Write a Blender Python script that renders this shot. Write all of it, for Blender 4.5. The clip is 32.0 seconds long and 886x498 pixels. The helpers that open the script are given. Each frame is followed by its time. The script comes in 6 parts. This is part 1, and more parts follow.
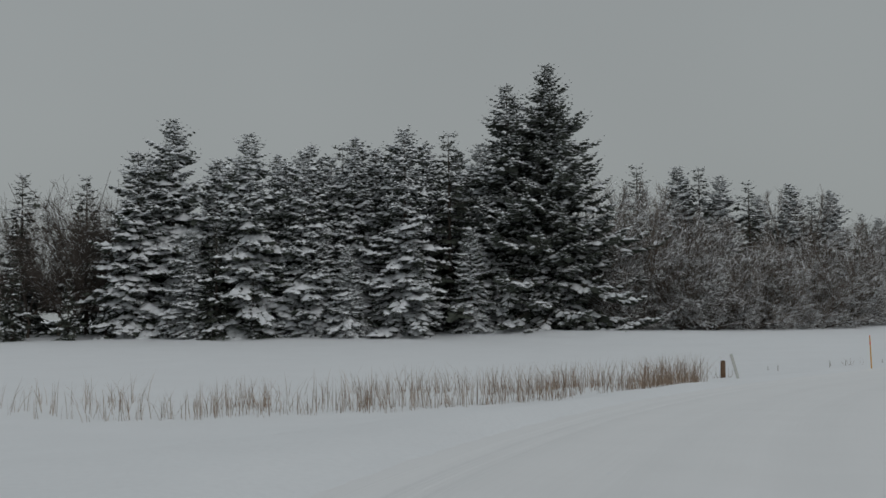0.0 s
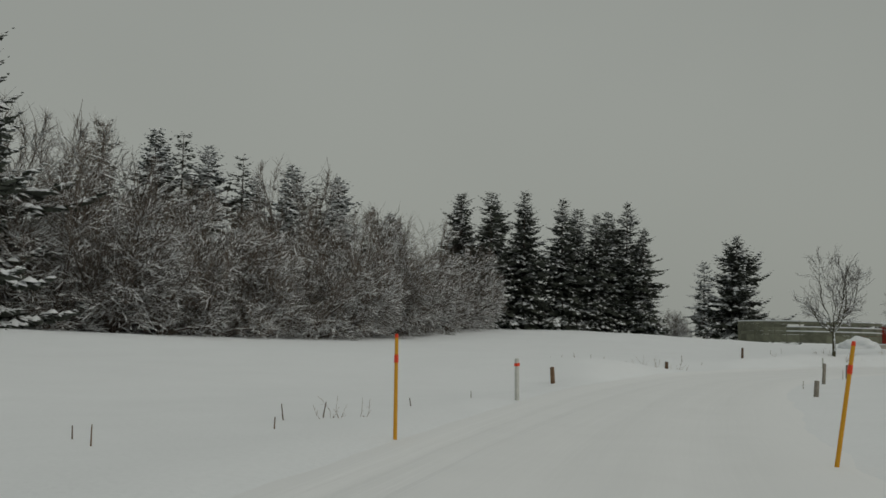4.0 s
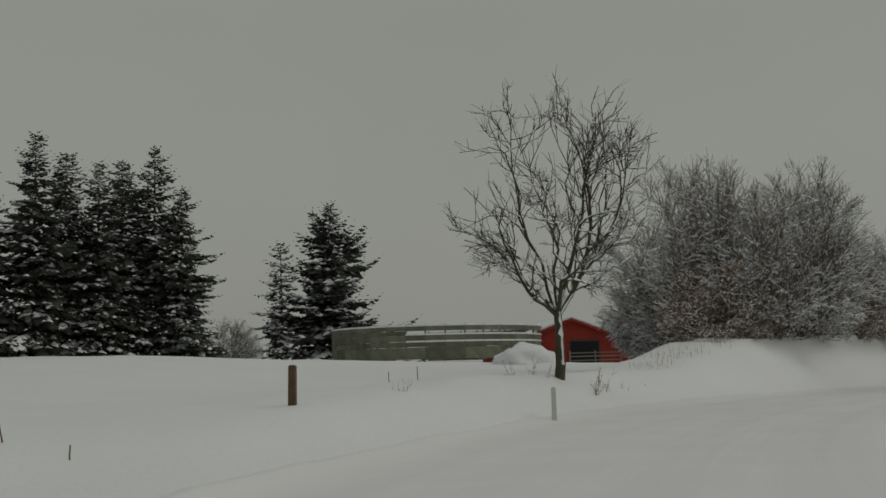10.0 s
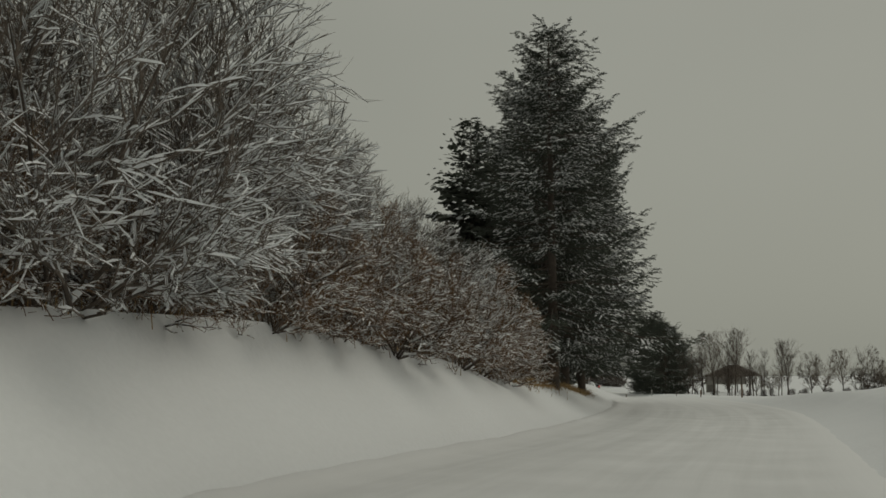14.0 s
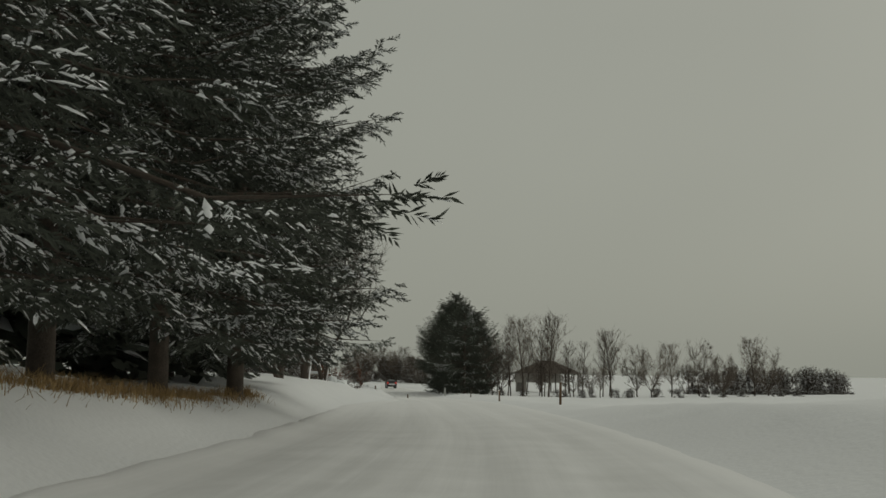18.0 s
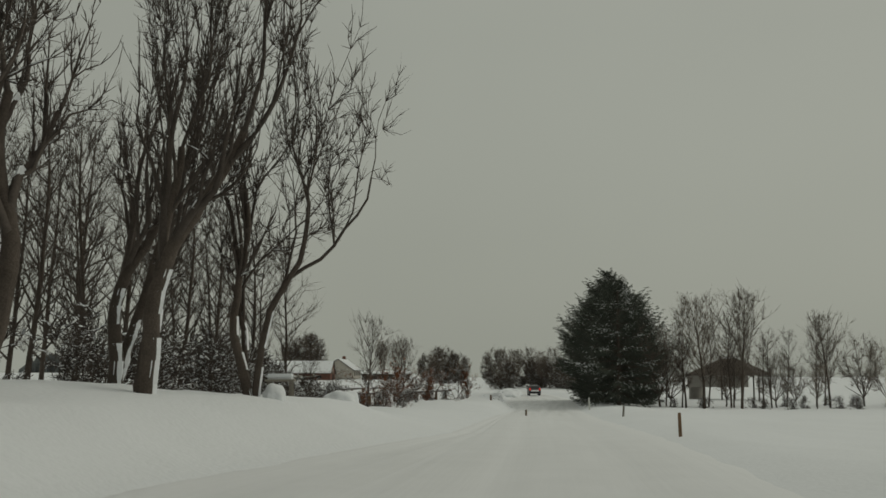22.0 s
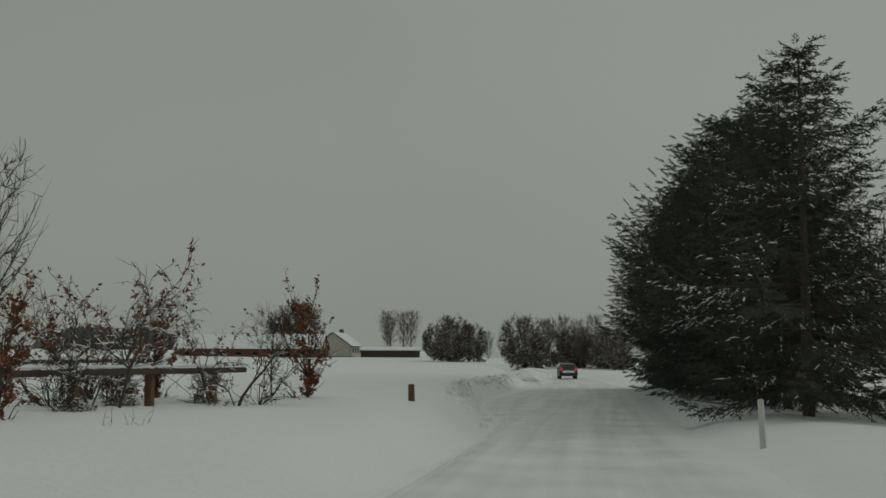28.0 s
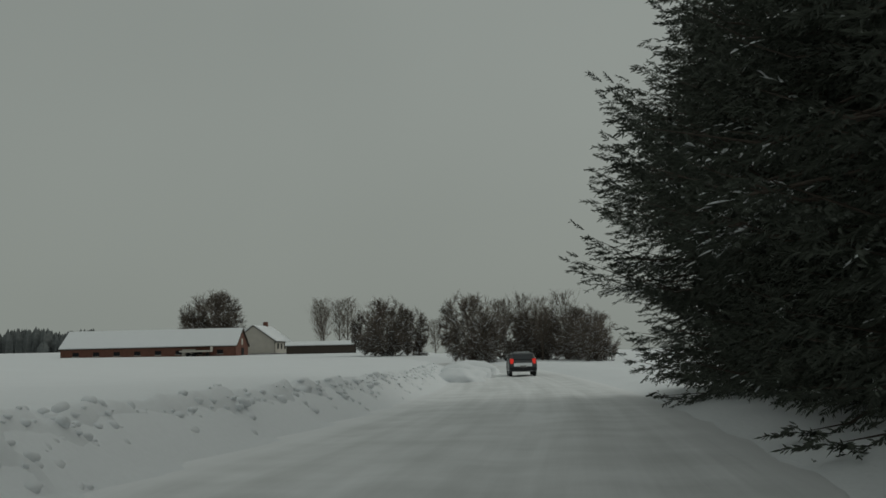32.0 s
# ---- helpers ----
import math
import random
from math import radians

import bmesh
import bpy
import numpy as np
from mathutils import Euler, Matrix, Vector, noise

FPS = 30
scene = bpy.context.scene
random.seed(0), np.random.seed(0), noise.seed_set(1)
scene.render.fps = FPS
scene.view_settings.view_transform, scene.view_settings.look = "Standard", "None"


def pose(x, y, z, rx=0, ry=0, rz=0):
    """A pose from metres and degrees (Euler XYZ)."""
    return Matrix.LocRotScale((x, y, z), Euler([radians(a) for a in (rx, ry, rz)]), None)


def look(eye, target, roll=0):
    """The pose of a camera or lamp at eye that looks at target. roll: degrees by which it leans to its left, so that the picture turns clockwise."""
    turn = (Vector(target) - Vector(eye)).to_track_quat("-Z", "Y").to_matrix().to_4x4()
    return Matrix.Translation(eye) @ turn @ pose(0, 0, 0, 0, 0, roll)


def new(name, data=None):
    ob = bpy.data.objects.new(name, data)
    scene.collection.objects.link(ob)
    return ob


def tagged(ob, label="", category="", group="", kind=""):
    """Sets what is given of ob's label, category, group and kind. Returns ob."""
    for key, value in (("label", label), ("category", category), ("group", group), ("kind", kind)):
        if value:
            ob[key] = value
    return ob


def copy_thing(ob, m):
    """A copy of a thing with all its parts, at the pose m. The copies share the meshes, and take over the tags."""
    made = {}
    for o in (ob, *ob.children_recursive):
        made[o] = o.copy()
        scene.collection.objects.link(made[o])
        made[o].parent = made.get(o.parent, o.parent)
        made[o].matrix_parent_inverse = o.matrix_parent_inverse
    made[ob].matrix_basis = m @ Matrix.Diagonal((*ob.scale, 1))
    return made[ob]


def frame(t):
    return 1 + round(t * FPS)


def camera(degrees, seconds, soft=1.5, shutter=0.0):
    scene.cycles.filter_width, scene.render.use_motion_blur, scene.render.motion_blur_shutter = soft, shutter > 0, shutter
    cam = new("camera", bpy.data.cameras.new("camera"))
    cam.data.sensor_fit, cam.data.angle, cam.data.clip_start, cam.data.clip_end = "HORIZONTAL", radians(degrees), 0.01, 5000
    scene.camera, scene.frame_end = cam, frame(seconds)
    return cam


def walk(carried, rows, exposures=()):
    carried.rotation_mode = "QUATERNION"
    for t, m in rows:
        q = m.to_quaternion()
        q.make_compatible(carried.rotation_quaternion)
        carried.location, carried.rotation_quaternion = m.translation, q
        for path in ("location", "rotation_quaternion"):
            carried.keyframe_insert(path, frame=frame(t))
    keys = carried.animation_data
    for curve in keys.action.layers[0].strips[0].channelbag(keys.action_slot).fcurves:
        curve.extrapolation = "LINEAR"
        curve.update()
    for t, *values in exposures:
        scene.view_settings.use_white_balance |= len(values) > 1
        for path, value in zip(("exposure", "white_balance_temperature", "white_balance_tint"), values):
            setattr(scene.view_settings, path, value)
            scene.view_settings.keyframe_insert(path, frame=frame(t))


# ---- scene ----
# ---- camera and walk ----
# seconds, x, y, z, yaw, pitch, roll of the camera behind the windscreen
ROWS = [
    (0, 0.00, 0.00, -0.01, -0.01, 3.83, -0.97),
    (0.5, 0.83, 5.08, -0.10, -4.75, 3.91, -1.52),
    (1, 2.04, 10.08, -0.19, -8.62, 4.37, -1.91),
    (1.5, 3.54, 14.97, -0.32, -11.57, 4.07, -1.79),
    (2, 5.26, 19.78, -0.46, -14.09, 4.04, -1.49),
    (2.5, 7.18, 24.50, -0.61, -16.30, 4.08, -0.97),
    (3, 9.32, 29.19, -0.76, -18.99, 4.40, -0.31),
    (3.5, 11.71, 33.80, -0.89, -22.02, 4.30, 0.42),
    (4, 14.35, 38.31, -1.03, -24.89, 4.59, 1.42),
    (4.5, 17.20, 42.70, -1.11, -27.32, 5.72, 0.83),
    (5, 20.20, 46.94, -1.19, -29.23, 5.72, 0.32),
    (5.5, 23.28, 51.06, -1.26, -30.58, 5.72, -0.19),
    (6, 26.44, 55.10, -1.32, -31.71, 5.71, -0.70),
    (6.5, 29.66, 59.07, -1.35, -32.63, 5.71, -1.21),
    (7, 32.97, 63.00, -1.38, -33.80, 5.44, -0.71),
    (7.5, 36.41, 66.90, -1.39, -35.14, 5.54, -0.95),
    (8, 39.95, 70.70, -1.39, -36.85, 5.72, -0.82),
    (8.5, 43.59, 74.41, -1.39, -38.74, 6.28, -0.96),
    (9, 47.29, 77.92, -1.38, -40.43, 6.22, -1.03),
    (9.5, 51.03, 81.25, -1.40, -42.41, 6.24, -1.14),
    (10, 54.80, 84.34, -1.41, -45.09, 6.24, -1.46),
    (10.5, 58.61, 87.16, -1.43, -48.11, 6.32, -1.40),
    (11, 62.48, 89.69, -1.45, -51.51, 6.13, -1.56),
    (11.5, 66.40, 91.93, -1.43, -55.23, 6.38, -2.00),
    (12, 70.35, 93.85, -1.41, -59.01, 6.66, -2.02),
    (12.5, 74.31, 95.47, -1.34, -62.92, 6.72, -0.87),
    (13, 78.44, 96.83, -1.28, -66.67, 6.40, 0.53),
    (13.5, 82.70, 97.94, -1.29, -70.53, 6.32, 0.42),
    (14, 86.93, 98.74, -1.30, -74.12, 6.64, -0.29),
    (14.5, 91.09, 99.29, -1.30, -77.27, 6.82, 0.02),
    (15, 95.32, 99.62, -1.30, -79.78, 6.47, -0.15),
    (15.5, 99.62, 99.78, -1.35, -82.05, 6.57, 0.10),
    (16, 103.90, 99.81, -1.40, -83.54, 6.49, 0.26),
    (16.5, 108.15, 99.74, -1.46, -84.36, 6.40, 0.43),
    (17, 112.39, 99.64, -1.51, -84.56, 6.32, 0.59),
    (17.5, 116.60, 99.55, -1.53, -84.14, 6.24, 0.76),
    (18, 120.82, 99.50, -1.55, -83.41, 6.43, 0.57),
    (18.5, 125.06, 99.51, -1.54, -82.46, 6.22, 0.74),
    (19, 129.36, 99.60, -1.54, -81.25, 6.05, 0.99),
    (19.5, 133.72, 99.80, -1.52, -79.90, 6.17, 1.14),
    (20, 138.10, 100.09, -1.50, -78.71, 6.44, 1.26),
    (20.5, 142.49, 100.47, -1.53, -77.56, 6.36, 1.07),
    (21, 146.87, 100.93, -1.55, -76.61, 6.46, 0.86),
    (21.5, 151.22, 101.46, -1.59, -75.71, 6.64, 0.25),
    (22, 155.62, 102.05, -1.63, -75.07, 6.64, -0.09),
    (22.5, 160.06, 102.70, -1.65, -74.58, 6.67, -0.24),
    (23, 164.51, 103.37, -1.66, -74.33, 6.30, -0.43),
    (23.5, 168.97, 104.07, -1.68, -74.10, 6.11, -0.46),
    (24, 173.50, 104.79, -1.69, -73.91, 6.08, -0.55),
    (24.5, 178.10, 105.56, -1.75, -73.54, 5.49, -0.36),
    (25, 182.78, 106.37, -1.81, -72.99, 5.76, -0.53),
    (25.5, 187.55, 107.23, -1.89, -72.87, 5.60, -0.98),
    (26, 192.39, 108.11, -1.97, -72.65, 5.62, -0.78),
    (26.5, 197.30, 109.02, -2.08, -72.57, 5.64, -0.59),
    (27, 202.23, 109.94, -2.19, -72.62, 5.66, -0.39),
    (27.5, 207.18, 110.84, -2.27, -72.80, 5.68, -0.20),
    (28, 212.08, 111.72, -2.36, -73.06, 5.63, 0.16),
    (28.5, 216.93, 112.57, -2.43, -73.34, 5.48, -0.19),
    (29, 221.80, 113.40, -2.50, -73.54, 5.33, -0.25),
    (29.5, 226.68, 114.22, -2.59, -73.53, 5.37, -0.06),
    (30, 231.59, 115.05, -2.69, -73.49, 5.42, 0.24),
    (30.5, 236.55, 115.87, -2.75, -73.79, 5.23, 0.10),
    (31, 241.54, 116.67, -2.81, -74.43, 5.57, 0.24),
    (31.5, 246.57, 117.42, -2.86, -74.83, 5.35, 0.03),
    (32, 251.60, 118.15, -2.91, -74.91, 5.41, -1.30),
]
cam = camera(44.0, 32.0, soft=1.6)


def eye_pose(x, y, z, yaw, pitch, roll):
    return pose(0, 0, 0, 0, 0, yaw) @ pose(0, 0, 0, 90 + pitch) @ pose(0, 0, 0, 0, 0, roll)


walk(cam, [(r[0], Matrix.Translation(r[1:4]) @ eye_pose(*r[1:])) for r in ROWS],
     exposures=[(0, 0.0, 6300, 10), (4, 0.0, 6800, 6), (9, -0.22, 6900, 7), (13, -0.22, 7200, 8), (14, -0.12, 7300, 5), (15, 0.02, 7350, 4), (17.5, -0.06, 7250, 4), (20, -0.06, 7200, 4), (22, 0.0, 7150, 3), (24, -0.25, 6950, 2), (25, -0.25, 6850, 1), (28, -0.24, 6850, 1), (32, -0.22, 6600, 2)])

# ---- sky and sun: an even grey overcast, brighter overhead ----
world = bpy.data.worlds.new("overcast")
scene.world = world
world.use_nodes = True
wt = world.node_tree
wt.nodes.clear()
w_out = wt.nodes.new("ShaderNodeOutputWorld")
w_bg = wt.nodes.new("ShaderNodeBackground")
w_bg2 = wt.nodes.new("ShaderNodeBackground")
w_add = wt.nodes.new("ShaderNodeAddShader")
w_sky = wt.nodes.new("ShaderNodeTexSky")
w_sky.sky_type = 'NISHITA'
w_sky.sun_disc = False
w_sky.sun_elevation = radians(40)
w_sky.sun_rotation = radians(143)
w_sky.dust_density = 6.0
w_hsv = wt.nodes.new("ShaderNodeHueSaturation")
w_hsv.inputs["Saturation"].default_value = 0.25
wt.links.new(w_sky.outputs[0], w_hsv.inputs["Color"])
wt.links.new(w_hsv.outputs[0], w_bg2.inputs["Color"])
w_bg2.inputs["Strength"].default_value = 0.012
w_tc = wt.nodes.new("ShaderNodeTexCoord")
w_sep = wt.nodes.new("ShaderNodeSeparateXYZ")
w_ramp = wt.nodes.new("ShaderNodeValToRGB")
w_ramp.color_ramp.elements[0].position = 0.0
w_ramp.color_ramp.elements[0].color = (0.275, 0.290, 0.280, 1)
w_ramp.color_ramp.elements[1].position = 1.0
w_ramp.color_ramp.elements[1].color = (0.33, 0.345, 0.345, 1)
w_mid = w_ramp.color_ramp.elements.new(0.30)
w_mid.color = (0.260, 0.275, 0.268, 1)
w_n = wt.nodes.new("ShaderNodeTexNoise")
w_n.inputs["Scale"].default_value = 2.2
w_n.inputs["Detail"].default_value = 3.0
w_mr = wt.nodes.new("ShaderNodeMapRange")
w_mr.inputs["To Min"].default_value = 0.90
w_mr.inputs["To Max"].default_value = 1.10
w_mul = wt.nodes.new("ShaderNodeMix")
w_mul.data_type = 'RGBA'
w_mul.blend_type = 'MULTIPLY'
w_mul.inputs[0].default_value = 1.0
wt.links.new(w_tc.outputs["Generated"], w_sep.inputs[0])
wt.links.new(w_tc.outputs["Generated"], w_n.inputs["Vector"])
wt.links.new(w_sep.outputs["Z"], w_ramp.inputs[0])
wt.links.new(w_n.outputs["Fac"], w_mr.inputs["Value"])
wt.links.new(w_ramp.outputs[0], w_mul.inputs[6])
wt.links.new(w_mr.outputs[0], w_mul.inputs[7])
wt.links.new(w_mul.outputs[2], w_bg.inputs["Color"])
w_bg.inputs["Strength"].default_value = 1.0
wt.links.new(w_bg.outputs[0], w_add.inputs[0])
wt.links.new(w_bg2.outputs[0], w_add.inputs[1])
wt.links.new(w_add.outputs[0], w_out.inputs[0])

sun = new("sun", bpy.data.lights.new("sun", 'SUN'))
sun.data.energy = 0.28
sun.data.angle = radians(35)
sun.data.color = (1.0, 0.97, 0.93)
sun.matrix_world = look((60, -80, 84), (0, 0, 0))


# ---- materials ----
def mat(name, colour, rough=0.8, spread=0.25, scale=4.0, fine=40.0, bump=0.3, dist=0.02, tint=None, metal=0.0, by_object=0.0, by_island=0.0, spec=0.3):
    """A surface with two scales of colour change and a fine relief."""
    m = bpy.data.materials.new(name)
    m.use_nodes = True
    nt = m.node_tree
    b = nt.nodes["Principled BSDF"]
    b.inputs["Roughness"].default_value = rough
    b.inputs["Metallic"].default_value = metal
    b.inputs["Specular IOR Level"].default_value = spec
    tc = nt.nodes.new("ShaderNodeTexCoord")
    n1 = nt.nodes.new("ShaderNodeTexNoise")
    n1.inputs["Scale"].default_value = scale
    n1.inputs["Detail"].default_value = 4
    n2 = nt.nodes.new("ShaderNodeTexNoise")
    n2.inputs["Scale"].default_value = fine
    n2.inputs["Detail"].default_value = 3
    nt.links.new(tc.outputs["Object"], n1.inputs["Vector"])
    nt.links.new(tc.outputs["Object"], n2.inputs["Vector"])
    mix = nt.nodes.new("ShaderNodeMix")
    mix.data_type = 'RGBA'
    lo = [c * (1 - spread) for c in colour]
    hi = [min(1, c * (1 + spread)) for c in (tint or colour)]
    mix.inputs[6].default_value = (*lo, 1)
    mix.inputs[7].default_value = (*hi, 1)
    add = nt.nodes.new("ShaderNodeMath")
    add.operation = 'ADD'
    half = nt.nodes.new("ShaderNodeMath")
    half.operation = 'MULTIPLY'
    half.inputs[1].default_value = 0.5
    nt.links.new(n1.outputs["Fac"], add.inputs[0])
    nt.links.new(n2.outputs["Fac"], add.inputs[1])
    nt.links.new(add.outputs[0], half.inputs[0])
    con = nt.nodes.new("ShaderNodeMapRange")
    con.inputs["From Min"].default_value = 0.3
    con.inputs["From Max"].default_value = 0.7
    nt.links.new(half.outputs[0], con.inputs["Value"])
    nt.links.new(con.outputs[0], mix.inputs[0])
    last = mix.outputs[2]
    for amount, node, sock in ((by_object, "ShaderNodeObjectInfo", "Random"), (by_island, "ShaderNodeNewGeometry", "Random Per Island")):
        if amount:
            inf = nt.nodes.new(node)
            mr = nt.nodes.new("ShaderNodeMapRange")
            mr.inputs["To Min"].default_value = 1 - amount
            mr.inputs["To Max"].default_value = 1 + amount
            nt.links.new(inf.outputs[sock], mr.inputs["Value"])
            mu = nt.nodes.new("ShaderNodeMix")
            mu.data_type = 'RGBA'
            mu.blend_type = 'MULTIPLY'
            mu.inputs[0].default_value = 1.0
            nt.links.new(last, mu.inputs[6])
            nt.links.new(mr.outputs[0], mu.inputs[7])
            last = mu.outputs[2]
    nt.links.new(last, b.inputs["Base Color"])
    if bump:
        bp = nt.nodes.new("ShaderNodeBump")
        bp.inputs["Strength"].default_value = bump
        bp.inputs["Distance"].default_value = dist
        nt.links.new(half.outputs[0], bp.inputs["Height"])
        nt.links.new(bp.outputs[0], b.inputs["Normal"])
    return m


M_SNOW = mat("snow", (0.80, 0.82, 0.84), 0.75, 0.03, 0.35, 9.0, 0.5, 0.05)
M_CLUMP = mat("snow_clump", (0.80, 0.82, 0.84), 0.7, 0.06, 6.0, 40.0, 0.3, 0.02, by_island=0.06)
M_NEEDLE = mat("spruce_needles", (0.078, 0.088, 0.070), 0.65, 0.35, 1.5, 30, 0.2, 0.02, by_object=0.2, by_island=0.3)
M_BARK = mat("bark", (0.085, 0.068, 0.056), 0.9, 0.4, 3.0, 30, 0.8, 0.03, by_object=0.2)
M_BARK_GREEN = mat("mossy_bark", (0.070, 0.065, 0.040), 0.9, 0.45, 2.0, 25, 0.8, 0.03)
M_TWIG = mat("twig_bark", (0.085, 0.070, 0.060), 0.9, 0.3, 2.0, 20, 0, 0.02, by_object=0.2)
M_TWIG_GREY = mat("grey_twig", (0.15, 0.125, 0.105), 0.9, 0.3, 2.0, 20, 0, 0.02, by_object=0.2)
M_TWIG_BROWN = mat("brown_twig", (0.17, 0.105, 0.062), 0.9, 0.3, 2.0, 20, 0, 0.02, by_object=0.15)
M_LEAF = mat("dry_leaf", (0.20, 0.075, 0.035), 0.8, 0.3, 4.0, 30, 0, 0.02, by_island=0.35)
M_REED = mat("dry_reed", (0.29, 0.22, 0.165), 0.85, 0.3, 2.0, 20, 0, 0.02, by_island=0.35)
M_GRASS = mat("dry_grass", (0.34, 0.23, 0.11), 0.9, 0.3, 2.0, 20, 0, 0.02, by_island=0.35)
M_POST = mat("weathered_wood", (0.16, 0.10, 0.06), 0.9, 0.4, 5.0, 45, 0.8, 0.01, by_object=0.25)
M_POST_GREY = mat("grey_wood", (0.22, 0.20, 0.17), 0.9, 0.35, 5.0, 45, 0.8, 0.01, by_object=0.2)
M_POST_WHITE = mat("marker_white", (0.55, 0.55, 0.52), 0.6, 0.12, 5.0, 45, 0.2, 0.004)
M_PEN = mat("green_boards", (0.165, 0.17, 0.125), 0.85, 0.35, 1.2, 20, 0.6, 0.01, by_object=0.25)
M_POLE = mat("orange_pole", (0.62, 0.30, 0.02), 0.5, 0.12, 5.0, 50, 0.1, 0.003)
M_REFLECT = mat("red_reflector", (0.75, 0.06, 0.02), 0.35, 0.1, 8.0, 50, 0.1, 0.003)
M_RED = mat("red_boards", (0.30, 0.035, 0.022), 0.8, 0.2, 1.0, 25, 0.5, 0.01, by_object=0.12)
# near-black for panes and doors, and for shade painted where openings aren't cut
M_DARK = mat("dark_panels_and_shade", (0.015, 0.015, 0.017), 0.9, 0.3, 2.0, 20, 0.2, 0.01)
# red brick, greyed in its colour for the snow haze at that distance
M_BRICK = mat("hazed_brick_wall", (0.16, 0.075, 0.055), 0.9, 0.25, 1.5, 12, 0.4, 0.01)
M_WALL = mat("pale_wall", (0.50, 0.47, 0.42), 0.9, 0.12, 1.0, 15, 0.3, 0.01)
M_TIMBER = mat("dark_timber", (0.075, 0.06, 0.05), 0.85, 0.3, 2.0, 25, 0.5, 0.01)
M_PAINT = mat("car_paint", (0.055, 0.058, 0.062), 0.35, 0.1, 3.0, 30, 0.0, 0.002, spec=0.5)
M_TYRE = mat("tyre_rubber", (0.02, 0.02, 0.02), 0.85, 0.2, 8.0, 60, 0.3, 0.004)
M_RIM = mat("alloy", (0.35, 0.35, 0.36), 0.4, 0.15, 8.0, 60, 0.1, 0.002, metal=0.8)
M_PLASTIC = mat("black_plastic", (0.025, 0.025, 0.026), 0.6, 0.2, 8.0, 60, 0.2, 0.002)
M_PLATE = mat("plate_white", (0.6, 0.6, 0.58), 0.5, 0.05, 8.0, 60, 0.0, 0.002)
M_HUT = mat("hut_wall", (0.38, 0.36, 0.33), 0.9, 0.2, 1.0, 15, 0.3, 0.01)
# far trees: distance haze is mixed into this pale blue-grey base colour
M_WOODS_HAZED = mat("far_woods", (0.13, 0.14, 0.14), 0.9, 0.4, 0.05, 0.6, 0.0, 0.02)
M_GLASS = mat("tinted_glass", (0.03, 0.035, 0.04), 0.08, 0.1, 2.0, 10, 0.0, 0.002, spec=0.6)
M_LAMP = bpy.data.materials.new("tail_light")
M_LAMP.use_nodes = True
M_LAMP.node_tree.nodes["Principled BSDF"].inputs["Base Color"].default_value = (0.5, 0.01, 0.01, 1)
M_LAMP.node_tree.nodes["Principled BSDF"].inputs["Emission Color"].default_value = (1.0, 0.05, 0.03, 1)
M_LAMP.node_tree.nodes["Principled BSDF"].inputs["Emission Strength"].default_value = 0.35

# packed snow: dull, streaked along the lane by wheels
M_ROAD = bpy.data.materials.new("packed_snow")
M_ROAD.use_nodes = True
nt = M_ROAD.node_tree
b = nt.nodes["Principled BSDF"]
b.inputs["Roughness"].default_value = 0.6
uvn = nt.nodes.new("ShaderNodeUVMap")
mp = nt.nodes.new("ShaderNodeMapping")
mp.inputs["Scale"].default_value = (2.2, 0.05, 1)
nz = nt.nodes.new("ShaderNodeTexNoise")
nz.inputs["Scale"].default_value = 1.0
nz.inputs["Detail"].default_value = 5
nz2 = nt.nodes.new("ShaderNodeTexNoise")
nz2.inputs["Scale"].default_value = 0.6
nz2.inputs["Detail"].default_value = 6
nt.links.new(uvn.outputs[0], mp.inputs[0])
nt.links.new(mp.outputs[0], nz.inputs["Vector"])
nt.links.new(uvn.outputs[0], nz2.inputs["Vector"])
mm = nt.nodes.new("ShaderNodeMath")
mm.operation = 'ADD'
nt.links.new(nz.outputs["Fac"], mm.inputs[0])
nt.links.new(nz2.outputs["Fac"], mm.inputs[1])
cr = nt.nodes.new("ShaderNodeMapRange")
cr.inputs["From Min"].default_value = 0.75
cr.inputs["From Max"].default_value = 1.25
nt.links.new(mm.outputs[0], cr.inputs["Value"])
rm = nt.nodes.new("ShaderNodeMix")
rm.data_type = 'RGBA'
rm.inputs[6].default_value = (0.62, 0.63, 0.63, 1)
rm.inputs[7].default_value = (0.82, 0.83, 0.84, 1)
wn = nt.nodes.new("ShaderNodeAttribute")
wn.attribute_name = "worn"
inv = nt.nodes.new("ShaderNodeMath")
inv.operation = 'SUBTRACT'
inv.inputs[0].default_value = 1.0
nt.links.new(cr.outputs[0], inv.inputs[1])
wm = nt.nodes.new("ShaderNodeMath")
wm.operation = 'MULTIPLY'
nt.links.new(wn.outputs["Fac"], wm.inputs[0])
nt.links.new(inv.outputs[0], wm.inputs[1])
keepw = nt.nodes.new("ShaderNodeMath")
keepw.operation = 'SUBTRACT'
keepw.inputs[0].default_value = 1.0
nt.links.new(wm.outputs[0], keepw.inputs[1])
nt.links.new(keepw.outputs[0], rm.inputs[0])
nt.links.new(rm.outputs[2], b.inputs["Base Color"])
bp = nt.nodes.new("ShaderNodeBump")
bp.inputs["Strength"].default_value = 0.5
bp.inputs["Distance"].default_value = 0.04
nt.links.new(mm.outputs[0], bp.inputs["Height"])
nt.links.new(bp.outputs[0], b.inputs["Normal"])


